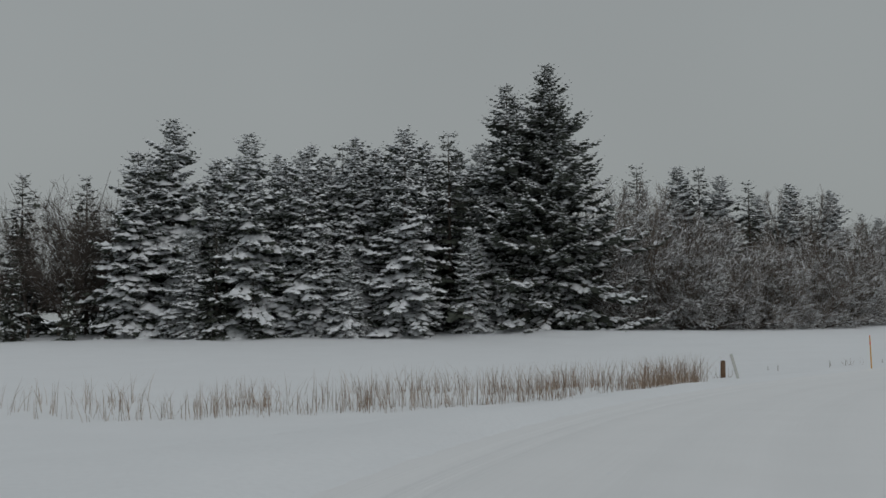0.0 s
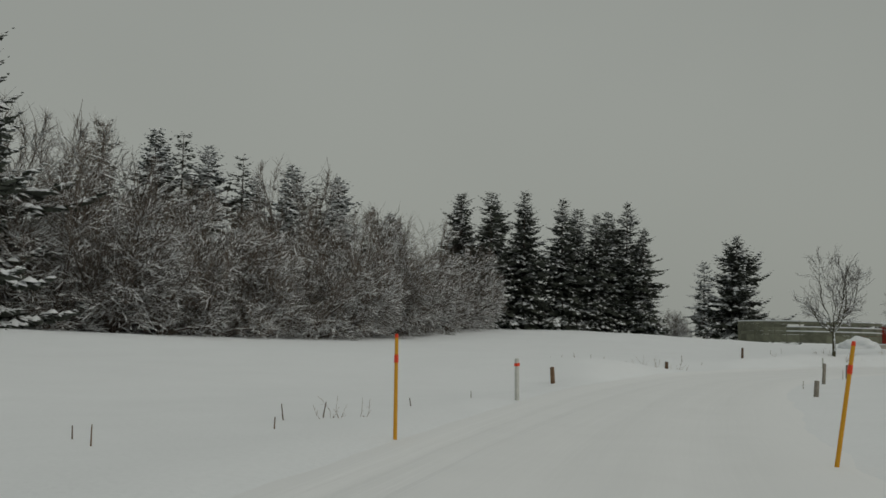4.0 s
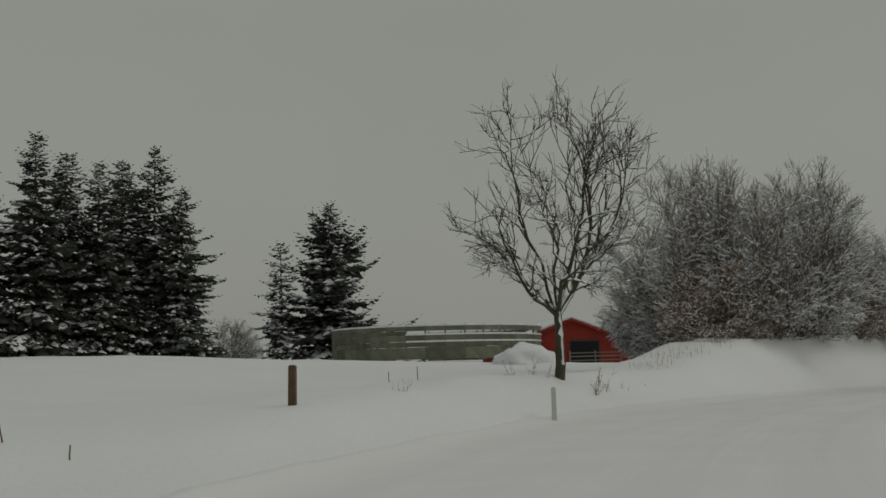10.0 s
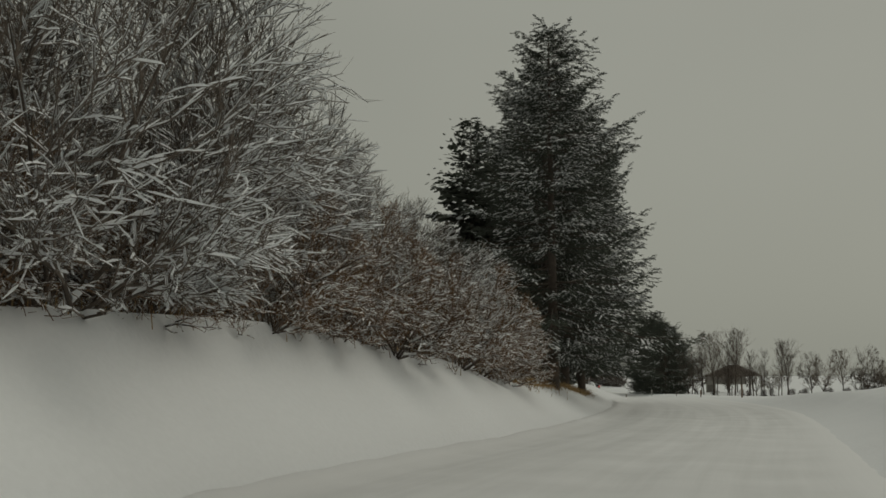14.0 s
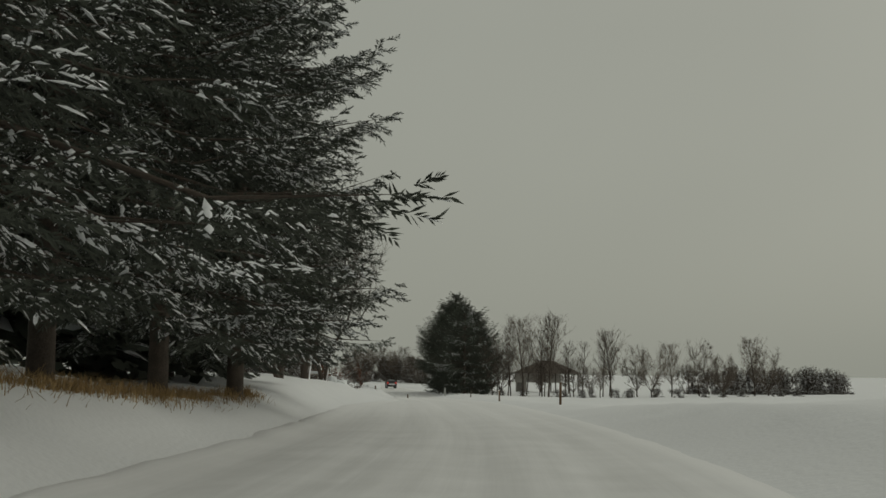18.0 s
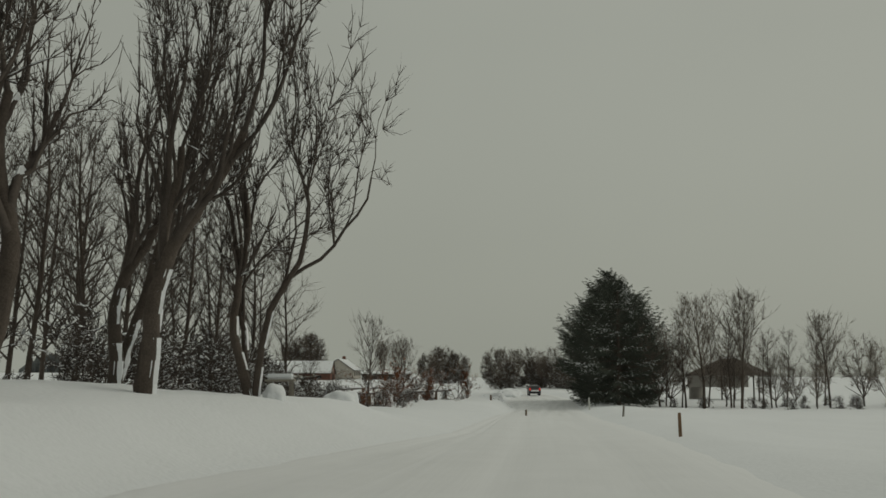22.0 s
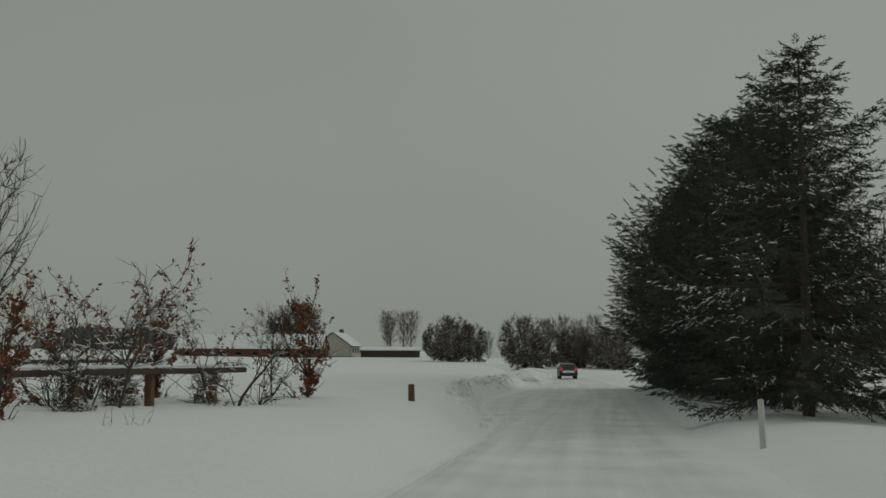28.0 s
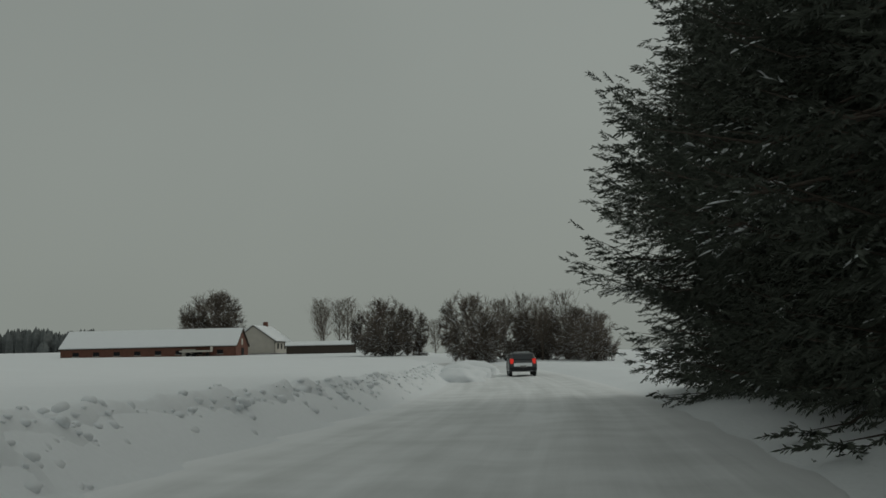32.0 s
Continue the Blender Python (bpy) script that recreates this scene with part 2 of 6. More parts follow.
# ---- mesh helpers ----
def raw(name, verts, faces, material, smooth=False):
    me = bpy.data.meshes.new(name)
    me.from_pydata(verts.tolist() if isinstance(verts, np.ndarray) else verts, [], faces.tolist() if isinstance(faces, np.ndarray) else faces)
    me.materials.append(material)
    if smooth:
        me.polygons.foreach_set("use_smooth", [True] * len(me.polygons))
    me.update()
    return me


def thing(name, at, label, category, group="", turn=0.0, kind=""):
    e = new(name)
    e.matrix_basis = pose(*at, 0, 0, turn)
    return tagged(e, label, category, group, kind)


def attach(name, mesh, parent, label="", at=(0, 0, 0), rot=(0, 0, 0)):
    ob = new(name, mesh)
    ob.parent = parent
    ob.matrix_basis = pose(*at, *rot)
    if label:
        ob["label"] = label
    return ob


def part(name, bm, material, parent, label=""):
    me = bpy.data.meshes.new(name)
    bm.to_mesh(me)
    bm.free()
    me.materials.append(material)
    return attach(name, me, parent, label)


def box(size, at=(0, 0, 0), bevel=0.0, rot=(0, 0, 0), taper=1.0, bm=None):
    """A bevelled, optionally tapering block."""
    own = bmesh.new()
    bmesh.ops.create_cube(own, size=1.0)
    for v in own.verts:
        k = taper if v.co.z > 0 else 1.0
        v.co = Vector((v.co.x * size[0] * k, v.co.y * size[1] * k, v.co.z * size[2]))
    if bevel:
        bmesh.ops.bevel(own, geom=own.edges[:], offset=bevel, segments=2, affect='EDGES')
    own.transform(pose(*at, *rot))
    if bm is None:
        return own
    tmp = bpy.data.meshes.new("tmp")
    own.to_mesh(tmp)
    own.free()
    bm.from_mesh(tmp)
    bpy.data.meshes.remove(tmp)
    return bm


def tube_mesh(name, seg, material, sides=4, smooth=True, tips=()):
    """Tapered tubes for an array of rows x0 y0 z0 x1 y1 z1 r0 r1; the finest twigs, given as tips, are narrow blades."""
    verts, faces, k0 = [], [], 0
    for rows, m in ((seg, sides), (tips, 0)):
        if not len(rows):
            continue
        g = np.asarray(rows, float)
        n = len(g)
        p0, p1, r0, r1 = g[:, :3], g[:, 3:6], g[:, 6:7], g[:, 7:8]
        d = p1 - p0
        d /= np.maximum(np.linalg.norm(d, axis=1, keepdims=True), 1e-6)
        if m:
            p1 = p1 + d * r1 * 0.5
        ref = np.where(np.abs(d[:, 2:3]) > 0.9, np.array([[1.0, 0, 0]]), np.array([[0, 0, 1.0]]))
        u = np.cross(d, ref)
        u /= np.linalg.norm(u, axis=1, keepdims=True)
        w = np.cross(d, u)
        if m:
            ring = [p + r * (math.cos(2 * math.pi * k / m) * u + math.sin(2 * math.pi * k / m) * w) for p, r in ((p0, r0), (p1, r1)) for k in range(m)]
            q = (np.arange(n) * 2 * m)[:, None] + k0
            for k in range(m):
                k2 = (k + 1) % m
                faces.append(np.concatenate([q + k, q + k2, q + m + k2, q + m + k], 1))
        else:
            a = (np.arange(n) * 2.4)[:, None]
            t = np.cos(a) * u + np.sin(a) * w
            ring = [p0 - t * r0, p0 + t * r0, p1 + t * r1 * 0.6, p1 - t * r1 * 0.6]
            q = (np.arange(n) * 4)[:, None] + k0
            faces.append(np.concatenate([q, q + 1, q + 2, q + 3], 1))
        v = np.stack(ring, 1).reshape(-1, 3)
        verts.append(v)
        k0 += len(v)
    return raw(name, np.concatenate(verts), np.concatenate(faces, 0), material, smooth)


def snow_on(name, seg, rng, share=0.7, steep=0.75, wide=1.3, least=0.012, thick=1.0):
    """Ridges of snow lying on the upper side of the flatter branches."""
    seg = np.asarray(seg, float)
    d = seg[:, 3:6] - seg[:, :3]
    ln = np.linalg.norm(d, axis=1)
    up = np.abs(d[:, 2]) / np.maximum(ln, 1e-6)
    keep = (up < steep) & (rng.random(len(seg)) < share)
    s, d, ln = seg[keep], d[keep], ln[keep]
    if not len(s):
        return None
    side = np.stack([-d[:, 1], d[:, 0], np.zeros(len(d))], 1)
    side /= np.maximum(np.linalg.norm(side, axis=1, keepdims=True), 1e-6)
    r0, r1 = s[:, 6:7], s[:, 7:8]
    w0, w1 = np.maximum(r0 * wide, least), np.maximum(r1 * wide, least)
    h0 = (w0 * 1.1 + 0.004) * thick * rng.uniform(0.5, 1.4, (len(s), 1))
    h1 = (w1 * 1.1 + 0.004) * thick * rng.uniform(0.1, 0.9, (len(s), 1))
    z = np.array([[0, 0, 1.0]])
    a, c = s[:, :3], s[:, 3:6]
    # each ridge swells and thins along its branch and runs out at both ends
    n = len(s)
    at = [rng.uniform(0.0, 0.1, (n, 1)), rng.uniform(0.25, 0.5, (n, 1)), rng.uniform(0.6, 0.85, (n, 1)), rng.uniform(0.9, 1.08, (n, 1))]
    grow = [rng.uniform(0.2, 0.6, (n, 1)), rng.uniform(0.6, 1.7, (n, 1)), rng.uniform(0.5, 1.6, (n, 1)), rng.uniform(0.1, 0.5, (n, 1))]
    rows_ = []
    for k_, g_ in zip(at, grow):
        p, w, h, rr_ = a + (c - a) * k_, (w0 + (w1 - w0) * k_) * g_, (h0 + (h1 - h0) * k_) * g_, r0 + (r1 - r0) * k_
        rows_ += [p + side * w, p - side * w, p + z * (rr_ + h)]
    v = np.stack(rows_, 1).reshape(-1, 3)
    q = (np.arange(n) * 12)[:, None]
    f = []
    for j in (0, 3, 6):
        f += [np.concatenate([q + j, q + j + 2, q + j + 5, q + j + 3], 1), np.concatenate([q + j + 1, q + j + 4, q + j + 5, q + j + 2], 1)]
    return raw(name, v, np.concatenate(f, 0), M_CLUMP)


# ---- the line of the road and the ground ----
def catmull(t):
    """Camera place at a time, run on straight before the start and after the end."""
    tt = np.array([r[0] for r in ROWS])
    out = []
    for c in (1, 2, 3):
        vals = np.array([r[c] for r in ROWS])
        out.append(np.interp(t, tt, vals))
    return np.stack(out, -1)


EYE = 1.40
st_t = np.arange(0, 32.01, 0.1)
st = catmull(st_t)
head = st[4] - st[0]
head /= np.linalg.norm(head[:2])
tail = st[-1] - st[-12]
tail /= np.linalg.norm(tail[:2])
k0 = np.arange(-60, 0, 1.0)
before = st[0] + k0[:, None] * np.array([head[0], head[1], 0.0])
# past the end the road bends gently to the left
after = [st[-1].copy()]
ang_t = math.atan2(tail[1], tail[0])
for i in range(150):
    ang_t += radians(0.12 if 20 < i < 110 else 0.0)
    after.append(after[-1] + np.array([math.cos(ang_t), math.sin(ang_t), -0.006 if i < 60 else 0.004]))
after = np.array(after[1:])
LINE = np.concatenate([before, st, after])
LINE_T = np.concatenate([k0 / 10.0, st_t, 32 + np.arange(1, 151) / 10.0])
ROAD_Z = np.convolve(np.pad(LINE[:, 2] - EYE, 12, mode='edge'), np.ones(25) / 25, 'valid')
DIRS = np.gradient(LINE[:, :2], axis=0)
DIRS /= np.linalg.norm(DIRS, axis=1, keepdims=True)
for _ in range(3):
    DIRS = np.stack([np.convolve(np.pad(DIRS[:, c], 5, mode='edge'), np.ones(11) / 11, 'valid') for c in (0, 1)], 1)
DIRS /= np.linalg.norm(DIRS, axis=1, keepdims=True)

# distance of the left verge from the driving line along the way, and the knots of the cross profile for a near and a far verge
VERGE_T, VERGE_D = (-6, 4, 5.3, 7, 9, 10.5, 23.6, 25.5, 30.2, 31.05, 32.1, 33.3), (3.0, 3.0, 3.2, 3.8, 4.5, 5.1, 5.2, 2.8, 2.15, 2.4, 4.4, 5.5)
D_NEAR = np.array([0, 3.0, 4.2, 6, 9, 13, 20, 50, 110, 250])
D_FAR = np.array([0, 5.1, 6.0, 7.2, 9.6, 13, 20, 50, 110, 250])
D_RIGHT = np.array([0, 2.5, 3.7, 5.4, 8, 13, 20, 50, 110, 250])
LEFT = {
    -6: (0, 0, .25, .28, .25, -.2, -.9, -.6, -.2, 1),
    0.8: (0, 0, .22, .25, .1, -.8, -1.0, -.6, -.2, 1),
    1.8: (0, 0, .22, .1, -.6, -.9, -.9, -.6, -.2, 1),
    2.8: (0, 0, .15, -.3, -.7, -.8, -.8, -.6, -.2, 1),
    4: (0, 0, .1, -.1, -.3, -.4, -.4, -.2, .6, 2),
    6: (0, 0, .1, .0, -.1, -.2, -.1, .3, 1.8, 3),
    8: (0, 0, .05, -.15, -.15, -.1, .1, .7, 3.0, 4),
    9: (0, 0, .75, .95, .9, .8, .8, 1.7, 4.3, 4.7),
    11: (0, 0, .05, .05, .28, .45, .65, 1.4, 3.2, 4.2),
    12.2: (0, 0, .25, .7, .75, .7, .7, 1.7, 3.2, 4),
    12.9: (0, 0, .7, 1.15, 1.05, .8, .7, 2.0, 3.3, 4),
    14.2: (0, 0, .4, 1.05, 1.1, .8, .7, 2.5, 3.7, 4),
    15.0: (0, 0, .8, 2.2, 2.3, 1.1, .7, 2.7, 3.7, 4),
    16: (0, 0, .9, 2.5, 2.65, 1.7, 1.0, 2.4, 3.4, 4),
    17.2: (0, 0, .75, 2.1, 2.4, 2.0, 1.5, 2.0, 2.8, 3),
    18.2: (0, 0, .5, 1.5, 2.15, 2.0, 1.6, 1.5, 2.0, 2.5),
    19.5: (0, 0, .4, 1.2, 1.85, 1.75, 1.5, 1.5, 2.0, 2.5),
    21: (0, 0, .35, .7, 1.0, 1.0, 1.0, .9, 1.2, 2),
    24: (0, 0, .45, 1.2, 1.5, 1.5, 1.4, .9, 1.0, 2),
    25.2: (0, 0, .4, 1.1, 1.2, 1.1, .9, .6, 1.0, 2),
    26: (0, 0, .3, .6, .65, .5, .3, .2, 1.0, 2),
    28.4: (0, 0, .2, .4, .5, .45, .4, .5, 1.4, 2.5),
    29.6: (0, 0, .65, .85, .92, .95, 1.0, 1.3, 2.2, 4.5),
    32: (0, 0, .75, .90, .95, .95, 1.0, 1.3, 2.2, 4.5),
    50: (0, 0, .75, .85, .95, 1.0, 1.1, 1.5, 2.2, 4.5)}
RIGHT = {
    -6: (0, 0, .03, .08, .15, .2, .3, .4, .6, 1),
    8: (0, 0, .03, .10, .25, .35, .5, .6, 1, 1),
    12: (0, 0, .08, .2, .45, .8, 1.2, 2.2, 2.5, 2.5),
    14.6: (0, 0, .2, .4, .8, 1.0, 1.4, 2.4, 2.6, 2.6),
    16.4: (0, 0, .3, .9, 1.6, 1.95, 2.1, 2.2, 1.5, 1),
    18: (0, 0, .35, 1.1, 1.75, 2.0, 1.8, .9, .2, 0),
    19.6: (0, 0, .3, .9, 1.3, 1.2, .9, .2, -.2, 0),
    21.3: (0, 0, .3, .75, .75, .5, .1, -.5, -.6, 0),
    23.6: (0, 0, .15, .2, .1, -.1, -.4, -.9, -.7, 0),
    25: (0, 0, .15, .05, -.15, -.3, -.7, -1.0, -.8, 0),
    28: (0, 0, .25, .35, .2, .1, .0, 0, 0, 0),
    50: (0, 0, .25, .4, .3, .3, .2, 0, 0, 0)}


def wave(x, y, seed, size, octaves=3):
    """Smooth value noise on numpy arrays."""
    out, amp, tot = 0.0, 1.0, 0.0
    for o in range(octaves):
        gx, gy = x / size, y / size
        ix, iy = np.floor(gx), np.floor(gy)
        fx, fy = gx - ix, gy - iy
        fx, fy = fx * fx * (3 - 2 * fx), fy * fy * (3 - 2 * fy)

        def h(a, c):
            v = np.sin(a * 127.1 + c * 311.7 + (seed + o) * 74.7) * 43758.5453
            return v - np.floor(v)
        val = (h(ix, iy) * (1 - fx) + h(ix + 1, iy) * fx) * (1 - fy) + (h(ix, iy + 1) * (1 - fx) + h(ix + 1, iy + 1) * fx) * fy
        out = out + amp * (val - 0.5)
        tot += amp
        amp *= 0.5
        size *= 0.5
    return out / tot


def ground_z(x, y):
    x, y = np.atleast_1d(np.asarray(x, float)), np.atleast_1d(np.asarray(y, float))
    near = np.empty(len(x), int)
    for a in range(0, len(x), 20000):
        dx = x[a:a + 20000, None] - LINE[None, ::3, 0]
        dy = y[a:a + 20000, None] - LINE[None, ::3, 1]
        near[a:a + 20000] = (dx * dx + dy * dy).argmin(1) * 3
    best = None
    for k in (-2, -1, 0, 1, 2):
        j = np.clip(near + k, 0, len(LINE) - 1)
        q = (x - LINE[j, 0]) ** 2 + (y - LINE[j, 1]) ** 2
        if best is None:
            best, bj = q, j
        else:
            bj = np.where(q < best, j, bj)
            best = np.minimum(q, best)
    ox, oy = x - LINE[bj, 0], y - LINE[bj, 1]
    d = -ox * DIRS[bj, 1] + oy * DIRS[bj, 0]
    d = np.where(np.abs(d) < 1e-9, 1e-9, d)
    dist = np.sign(d) * np.sqrt(best)
    t = LINE_T[bj]
    z = ROAD_Z[bj].copy()
    ad = np.clip(np.abs(dist), 0, 249.9)
    verge = np.interp(t, VERGE_T, VERGE_D)
    for sign, table in ((1, LEFT), (-1, RIGHT)):
        knots = D_NEAR + (D_FAR - D_NEAR) * ((verge - 3.0) / 2.2)[:, None] if sign > 0 else np.broadcast_to(D_RIGHT, (len(x), 10))
        tk = np.array(sorted(table))
        pr = np.array([table[k] for k in tk])
        ti = np.clip(np.searchsorted(tk, t) - 1, 0, len(tk) - 2)
        u = np.clip((t - tk[ti]) / (tk[ti + 1] - tk[ti]), 0, 1)
        u = u * u * (3 - 2 * u)
        di = np.clip((ad[:, None] >= knots).sum(1) - 1, 0, 8)
        k_a, k_b = np.take_along_axis(knots, di[:, None], 1)[:, 0], np.take_along_axis(knots, di[:, None] + 1, 1)[:, 0]
        w = np.clip((ad - k_a) / (k_b - k_a), 0, 1)
        w = np.where(di < 6, w * w * (3 - 2 * w), w)
        v = (pr[ti, di] * (1 - w) + pr[ti, di + 1] * w) * (1 - u) + (pr[ti + 1, di] * (1 - w) + pr[ti + 1, di + 1] * w) * u
        z = z + np.where(np.sign(dist) == sign, v, 0)
    off = np.clip((ad - np.where(dist > 0, verge + 0.2, 2.5)) / 2.0, 0, 1)
    z = z + off * (0.22 * wave(x, y, 3, 9.0) + 0.10 * wave(x, y, 8, 2.2))
    far = np.clip((ad - 250) / 1500, 0, 1)
    z = z + far * (14 * wave(x, y, 13, 900.0) + 6)
    return z


def gz(x, y):
    return float(ground_z([x], [y])[0])


def axis(lo, hi, step, far):
    a = list(np.arange(lo, hi, step))
    s, p = step, hi
    while p < far:
        a.append(p)
        s *= 1.16
        p += s
    s, p = step, lo
    while p > -far:
        s *= 1.16
        p -= s
        a.insert(0, p)
    return np.array(a)


gx, gy = axis(-25, 345, 0.7, 3500), axis(-10, 135, 0.7, 3500)
GX, GY = np.meshgrid(gx, gy)
GZ = ground_z(GX.ravel(), GY.ravel())
nx, ny = len(gx), len(gy)
me = bpy.data.meshes.new("ground")
idx = np.arange(nx * ny).reshape(ny, nx)
quads = np.stack([idx[:-1, :-1], idx[:-1, 1:], idx[1:, 1:], idx[1:, :-1]], -1).reshape(-1, 4)
me.vertices.add(nx * ny)
me.vertices.foreach_set("co", np.stack([GX.ravel(), GY.ravel(), GZ], 1).ravel())
me.loops.add(quads.size)
me.loops.foreach_set("vertex_index", quads.ravel())
me.polygons.add(len(quads))
me.polygons.foreach_set("loop_start", np.arange(len(quads)) * 4)
me.polygons.foreach_set("use_smooth", np.ones(len(quads), bool))
me.update(calc_edges=True)
me.validate()
me.materials.append(M_SNOW)
tagged(new("ground", me), "snow-covered fields with drifts and ploughed verges", "ground", kind="structure")

# the road: packed snow with shallow wheel ruts and a low windrow left by the plough along either edge
across = np.array([-4.5, -3.7, -3.0, -2.5, -2.2, -1.9, -1.5, -1.2, -0.9, -0.6, -0.2, 0.2, 0.5, 0.8, 1.1, 1.5, 2.0, 2.3, 2.6, 2.9, 3.3, 3.7, 4.0, 4.3, 4.6, 4.85, 5.05, 5.25, 5.5, 6.2, 7.2])
rise = np.array([-.12, -.03, .0, .02, .035, .035, .03, .015, .0, .02, .035, .035, .02, .0, .015, .03, .04, .03, .01, .02, .035, .02, .01, .02, .03, .03, .03, .03, .02, -.03, -.15])
berm = np.exp(-((across - 5.15) / 0.36) ** 2) + 0.4 * np.exp(-((across + 2.45) / 0.3) ** 2)
NRM = np.stack([-DIRS[:, 1], DIRS[:, 0]], 1)
rv = np.zeros((len(LINE), len(across), 3))
wide_ = np.interp(LINE_T, VERGE_T, VERGE_D)[:, None]
lane = np.where(across[None, :] <= 2, across[None, :], np.where(across[None, :] <= 5.2, 2 + (across[None, :] - 2) * (wide_ - 2) / 3.2, across[None, :] - 5.2 + wide_))
rv[:, :, :2] = LINE[:, None, :2] + NRM[:, None, :] * lane[:, :, None]
berm_h = np.interp(LINE_T, [0, 8, 11, 22, 24, 29], [.0, .02, .12, .12, .03, .0])
rough_ = wave(rv[:, :, 0], rv[:, :, 1], 57, 1.1)
rv[:, :, 2] = ROAD_Z[:, None] + rise[None, :] + 0.012 + 0.02 * wave(rv[:, :, 0], rv[:, :, 1], 31, 1.5) + berm[None, :] * berm_h[:, None] * (1 + 1.2 * rough_)
ri = np.arange(rv.shape[0] * rv.shape[1]).reshape(rv.shape[:2])
rf = np.stack([ri[:-1, :-1], ri[1:, :-1], ri[1:, 1:], ri[:-1, 1:]], -1).reshape(-1, 4)
rme = raw("road", rv.reshape(-1, 3), rf, M_ROAD, True)
uv = rme.uv_layers.new(name="UVMap")
run = np.concatenate([[0], np.cumsum(np.linalg.norm(np.diff(LINE[:, :2], axis=0), axis=1))])
uvv = np.stack([np.broadcast_to(across[None, :], ri.shape), np.broadcast_to(run[:, None], ri.shape)], -1).reshape(-1, 2)
uv.data.foreach_set("uv", uvv[rf.ravel()].ravel())
# how far the wheels have worn the drifted snow: most on the straight and past the spruces, none at the edges
worn = np.interp(LINE_T, [0, 10, 16, 19, 21, 23, 28, 30], [.12, .15, .5, .8, .5, .2, .3, 1.0])[:, None] * np.interp(across, [-2.4, -1.6, 4.2, 5.0], [0, 1, 1, 0])[None, :]
wa = rme.attributes.new("worn", 'FLOAT', 'POINT')
wa.data.foreach_set("value", worn.ravel())
rme.flip_normals()
tagged(new("road", rme), "country road covered in packed, rutted snow", "road", kind="structure")

# cut face of the ploughed bank along the straight: clods of snow
bi = [i for i in range(len(LINE)) if LINE_T[i] > 30.3]
bp_ = np.array([LINE[i, :2] for i in bi])
bt_ = np.array([LINE_T[i] for i in bi])
bs_ = np.concatenate([[0], np.cumsum(np.linalg.norm(np.diff(bp_, axis=0), axis=1))])
sv_ = np.arange(0, min(95.0, bs_[-1]), 0.14)
cx_, cy_ = np.interp(sv_, bs_, bp_[:, 0]), np.interp(sv_, bs_, bp_[:, 1])
nx_, ny_ = np.interp(sv_, bs_, NRM[bi, 0]), np.interp(sv_, bs_, NRM[bi, 1])
rz_ = np.interp(sv_, bs_, ROAD_Z[bi])
dv_ = np.arange(4.75, 7.5, 0.09)
shift_ = np.interp(np.interp(sv_, bs_, bt_), VERGE_T, VERGE_D) - 5.1
BX = cx_[:, None] + nx_[:, None] * (dv_[None, :] + shift_[:, None])
BY = cy_[:, None] + ny_[:, None] * (dv_[None, :] + shift_[:, None])
face = np.clip((dv_ - 4.95) / 1.25, 0, 1)
face = face * face * (3 - 2 * face)
grow_ = np.clip(sv_ / 14.0, 0, 1)
lump = 0.44 * wave(BX, BY, 21, 0.75, 3) + 0.36 * wave(BX, BY, 5, 0.36, 2)
mid = np.exp(-((dv_ - 5.65) / 0.75) ** 2)
crest = np.exp(-((dv_ - 6.1) / 0.45) ** 2) * 0.10
BZ = rz_[:, None] - 0.05 + grow_[:, None] * (face[None, :] * 0.86 + crest[None, :] + mid[None, :] * lump) + (1 - grow_[:, None]) * (face[None, :] * 0.3)
low = np.clip((dv_ - 6.9) / 0.45, 0, 1)
BZ = BZ * (1 - low[None, :]) + (ground_z(BX.ravel(), BY.ravel()).reshape(BX.shape) - 0.06) * low[None, :]
bidx = np.arange(BX.size).reshape(BX.shape)
bf_ = np.stack([bidx[:-1, :-1], bidx[1:, :-1], bidx[1:, 1:], bidx[:-1, 1:]], -1).reshape(-1, 4)
bme = raw("snow_bank", np.stack([BX, BY, BZ], -1).reshape(-1, 3), bf_, M_SNOW, True)
bme.flip_normals()
tagged(new("snow_bank", bme), "ploughed bank of broken snow clods along the road", "snow bank", kind="structure")

# loose clods lying on the face of the bank
ico = bmesh.new()
bmesh.ops.create_icosphere(ico, subdivisions=2, radius=1.0)
iv = np.array([v.co[:] for v in ico.verts])
fi = np.array([[v.index for v in f.verts] for f in ico.faces])
ico.free()
rngc = np.random.default_rng(77)
nc_ = 1700
ci = rngc.integers(20, len(sv_), nc_)
cj = np.clip((len(dv_) * np.clip(rngc.normal(0.32, 0.11, nc_), 0.05, 0.55)).astype(int), 0, len(dv_) - 1)
size_ = rngc.uniform(0.03, 0.10, nc_) * np.where(rngc.random(nc_) < 0.12, 1.7, 1.0)
cen = np.stack([BX[ci, cj], BY[ci, cj], BZ[ci, cj]], 1)
sq_ = np.stack([rngc.uniform(0.7, 1.3, nc_), rngc.uniform(0.7, 1.3, nc_), rngc.uniform(0.5, 0.9, nc_)], 1)
cv_ = cen[:, None, :] + iv[None] * (size_[:, None] * sq_)[:, None, :]
cv_ = cv_ + 0.22 * size_[:, None, None] * np.stack([wave(cv_[..., 1] * 9, cv_[..., 2] * 9, 2, 1.0, 2), wave(cv_[..., 0] * 9, cv_[..., 2] * 9, 3, 1.0, 2), wave(cv_[..., 0] * 9, cv_[..., 1] * 9, 4, 1.0, 2)], -1) * 3
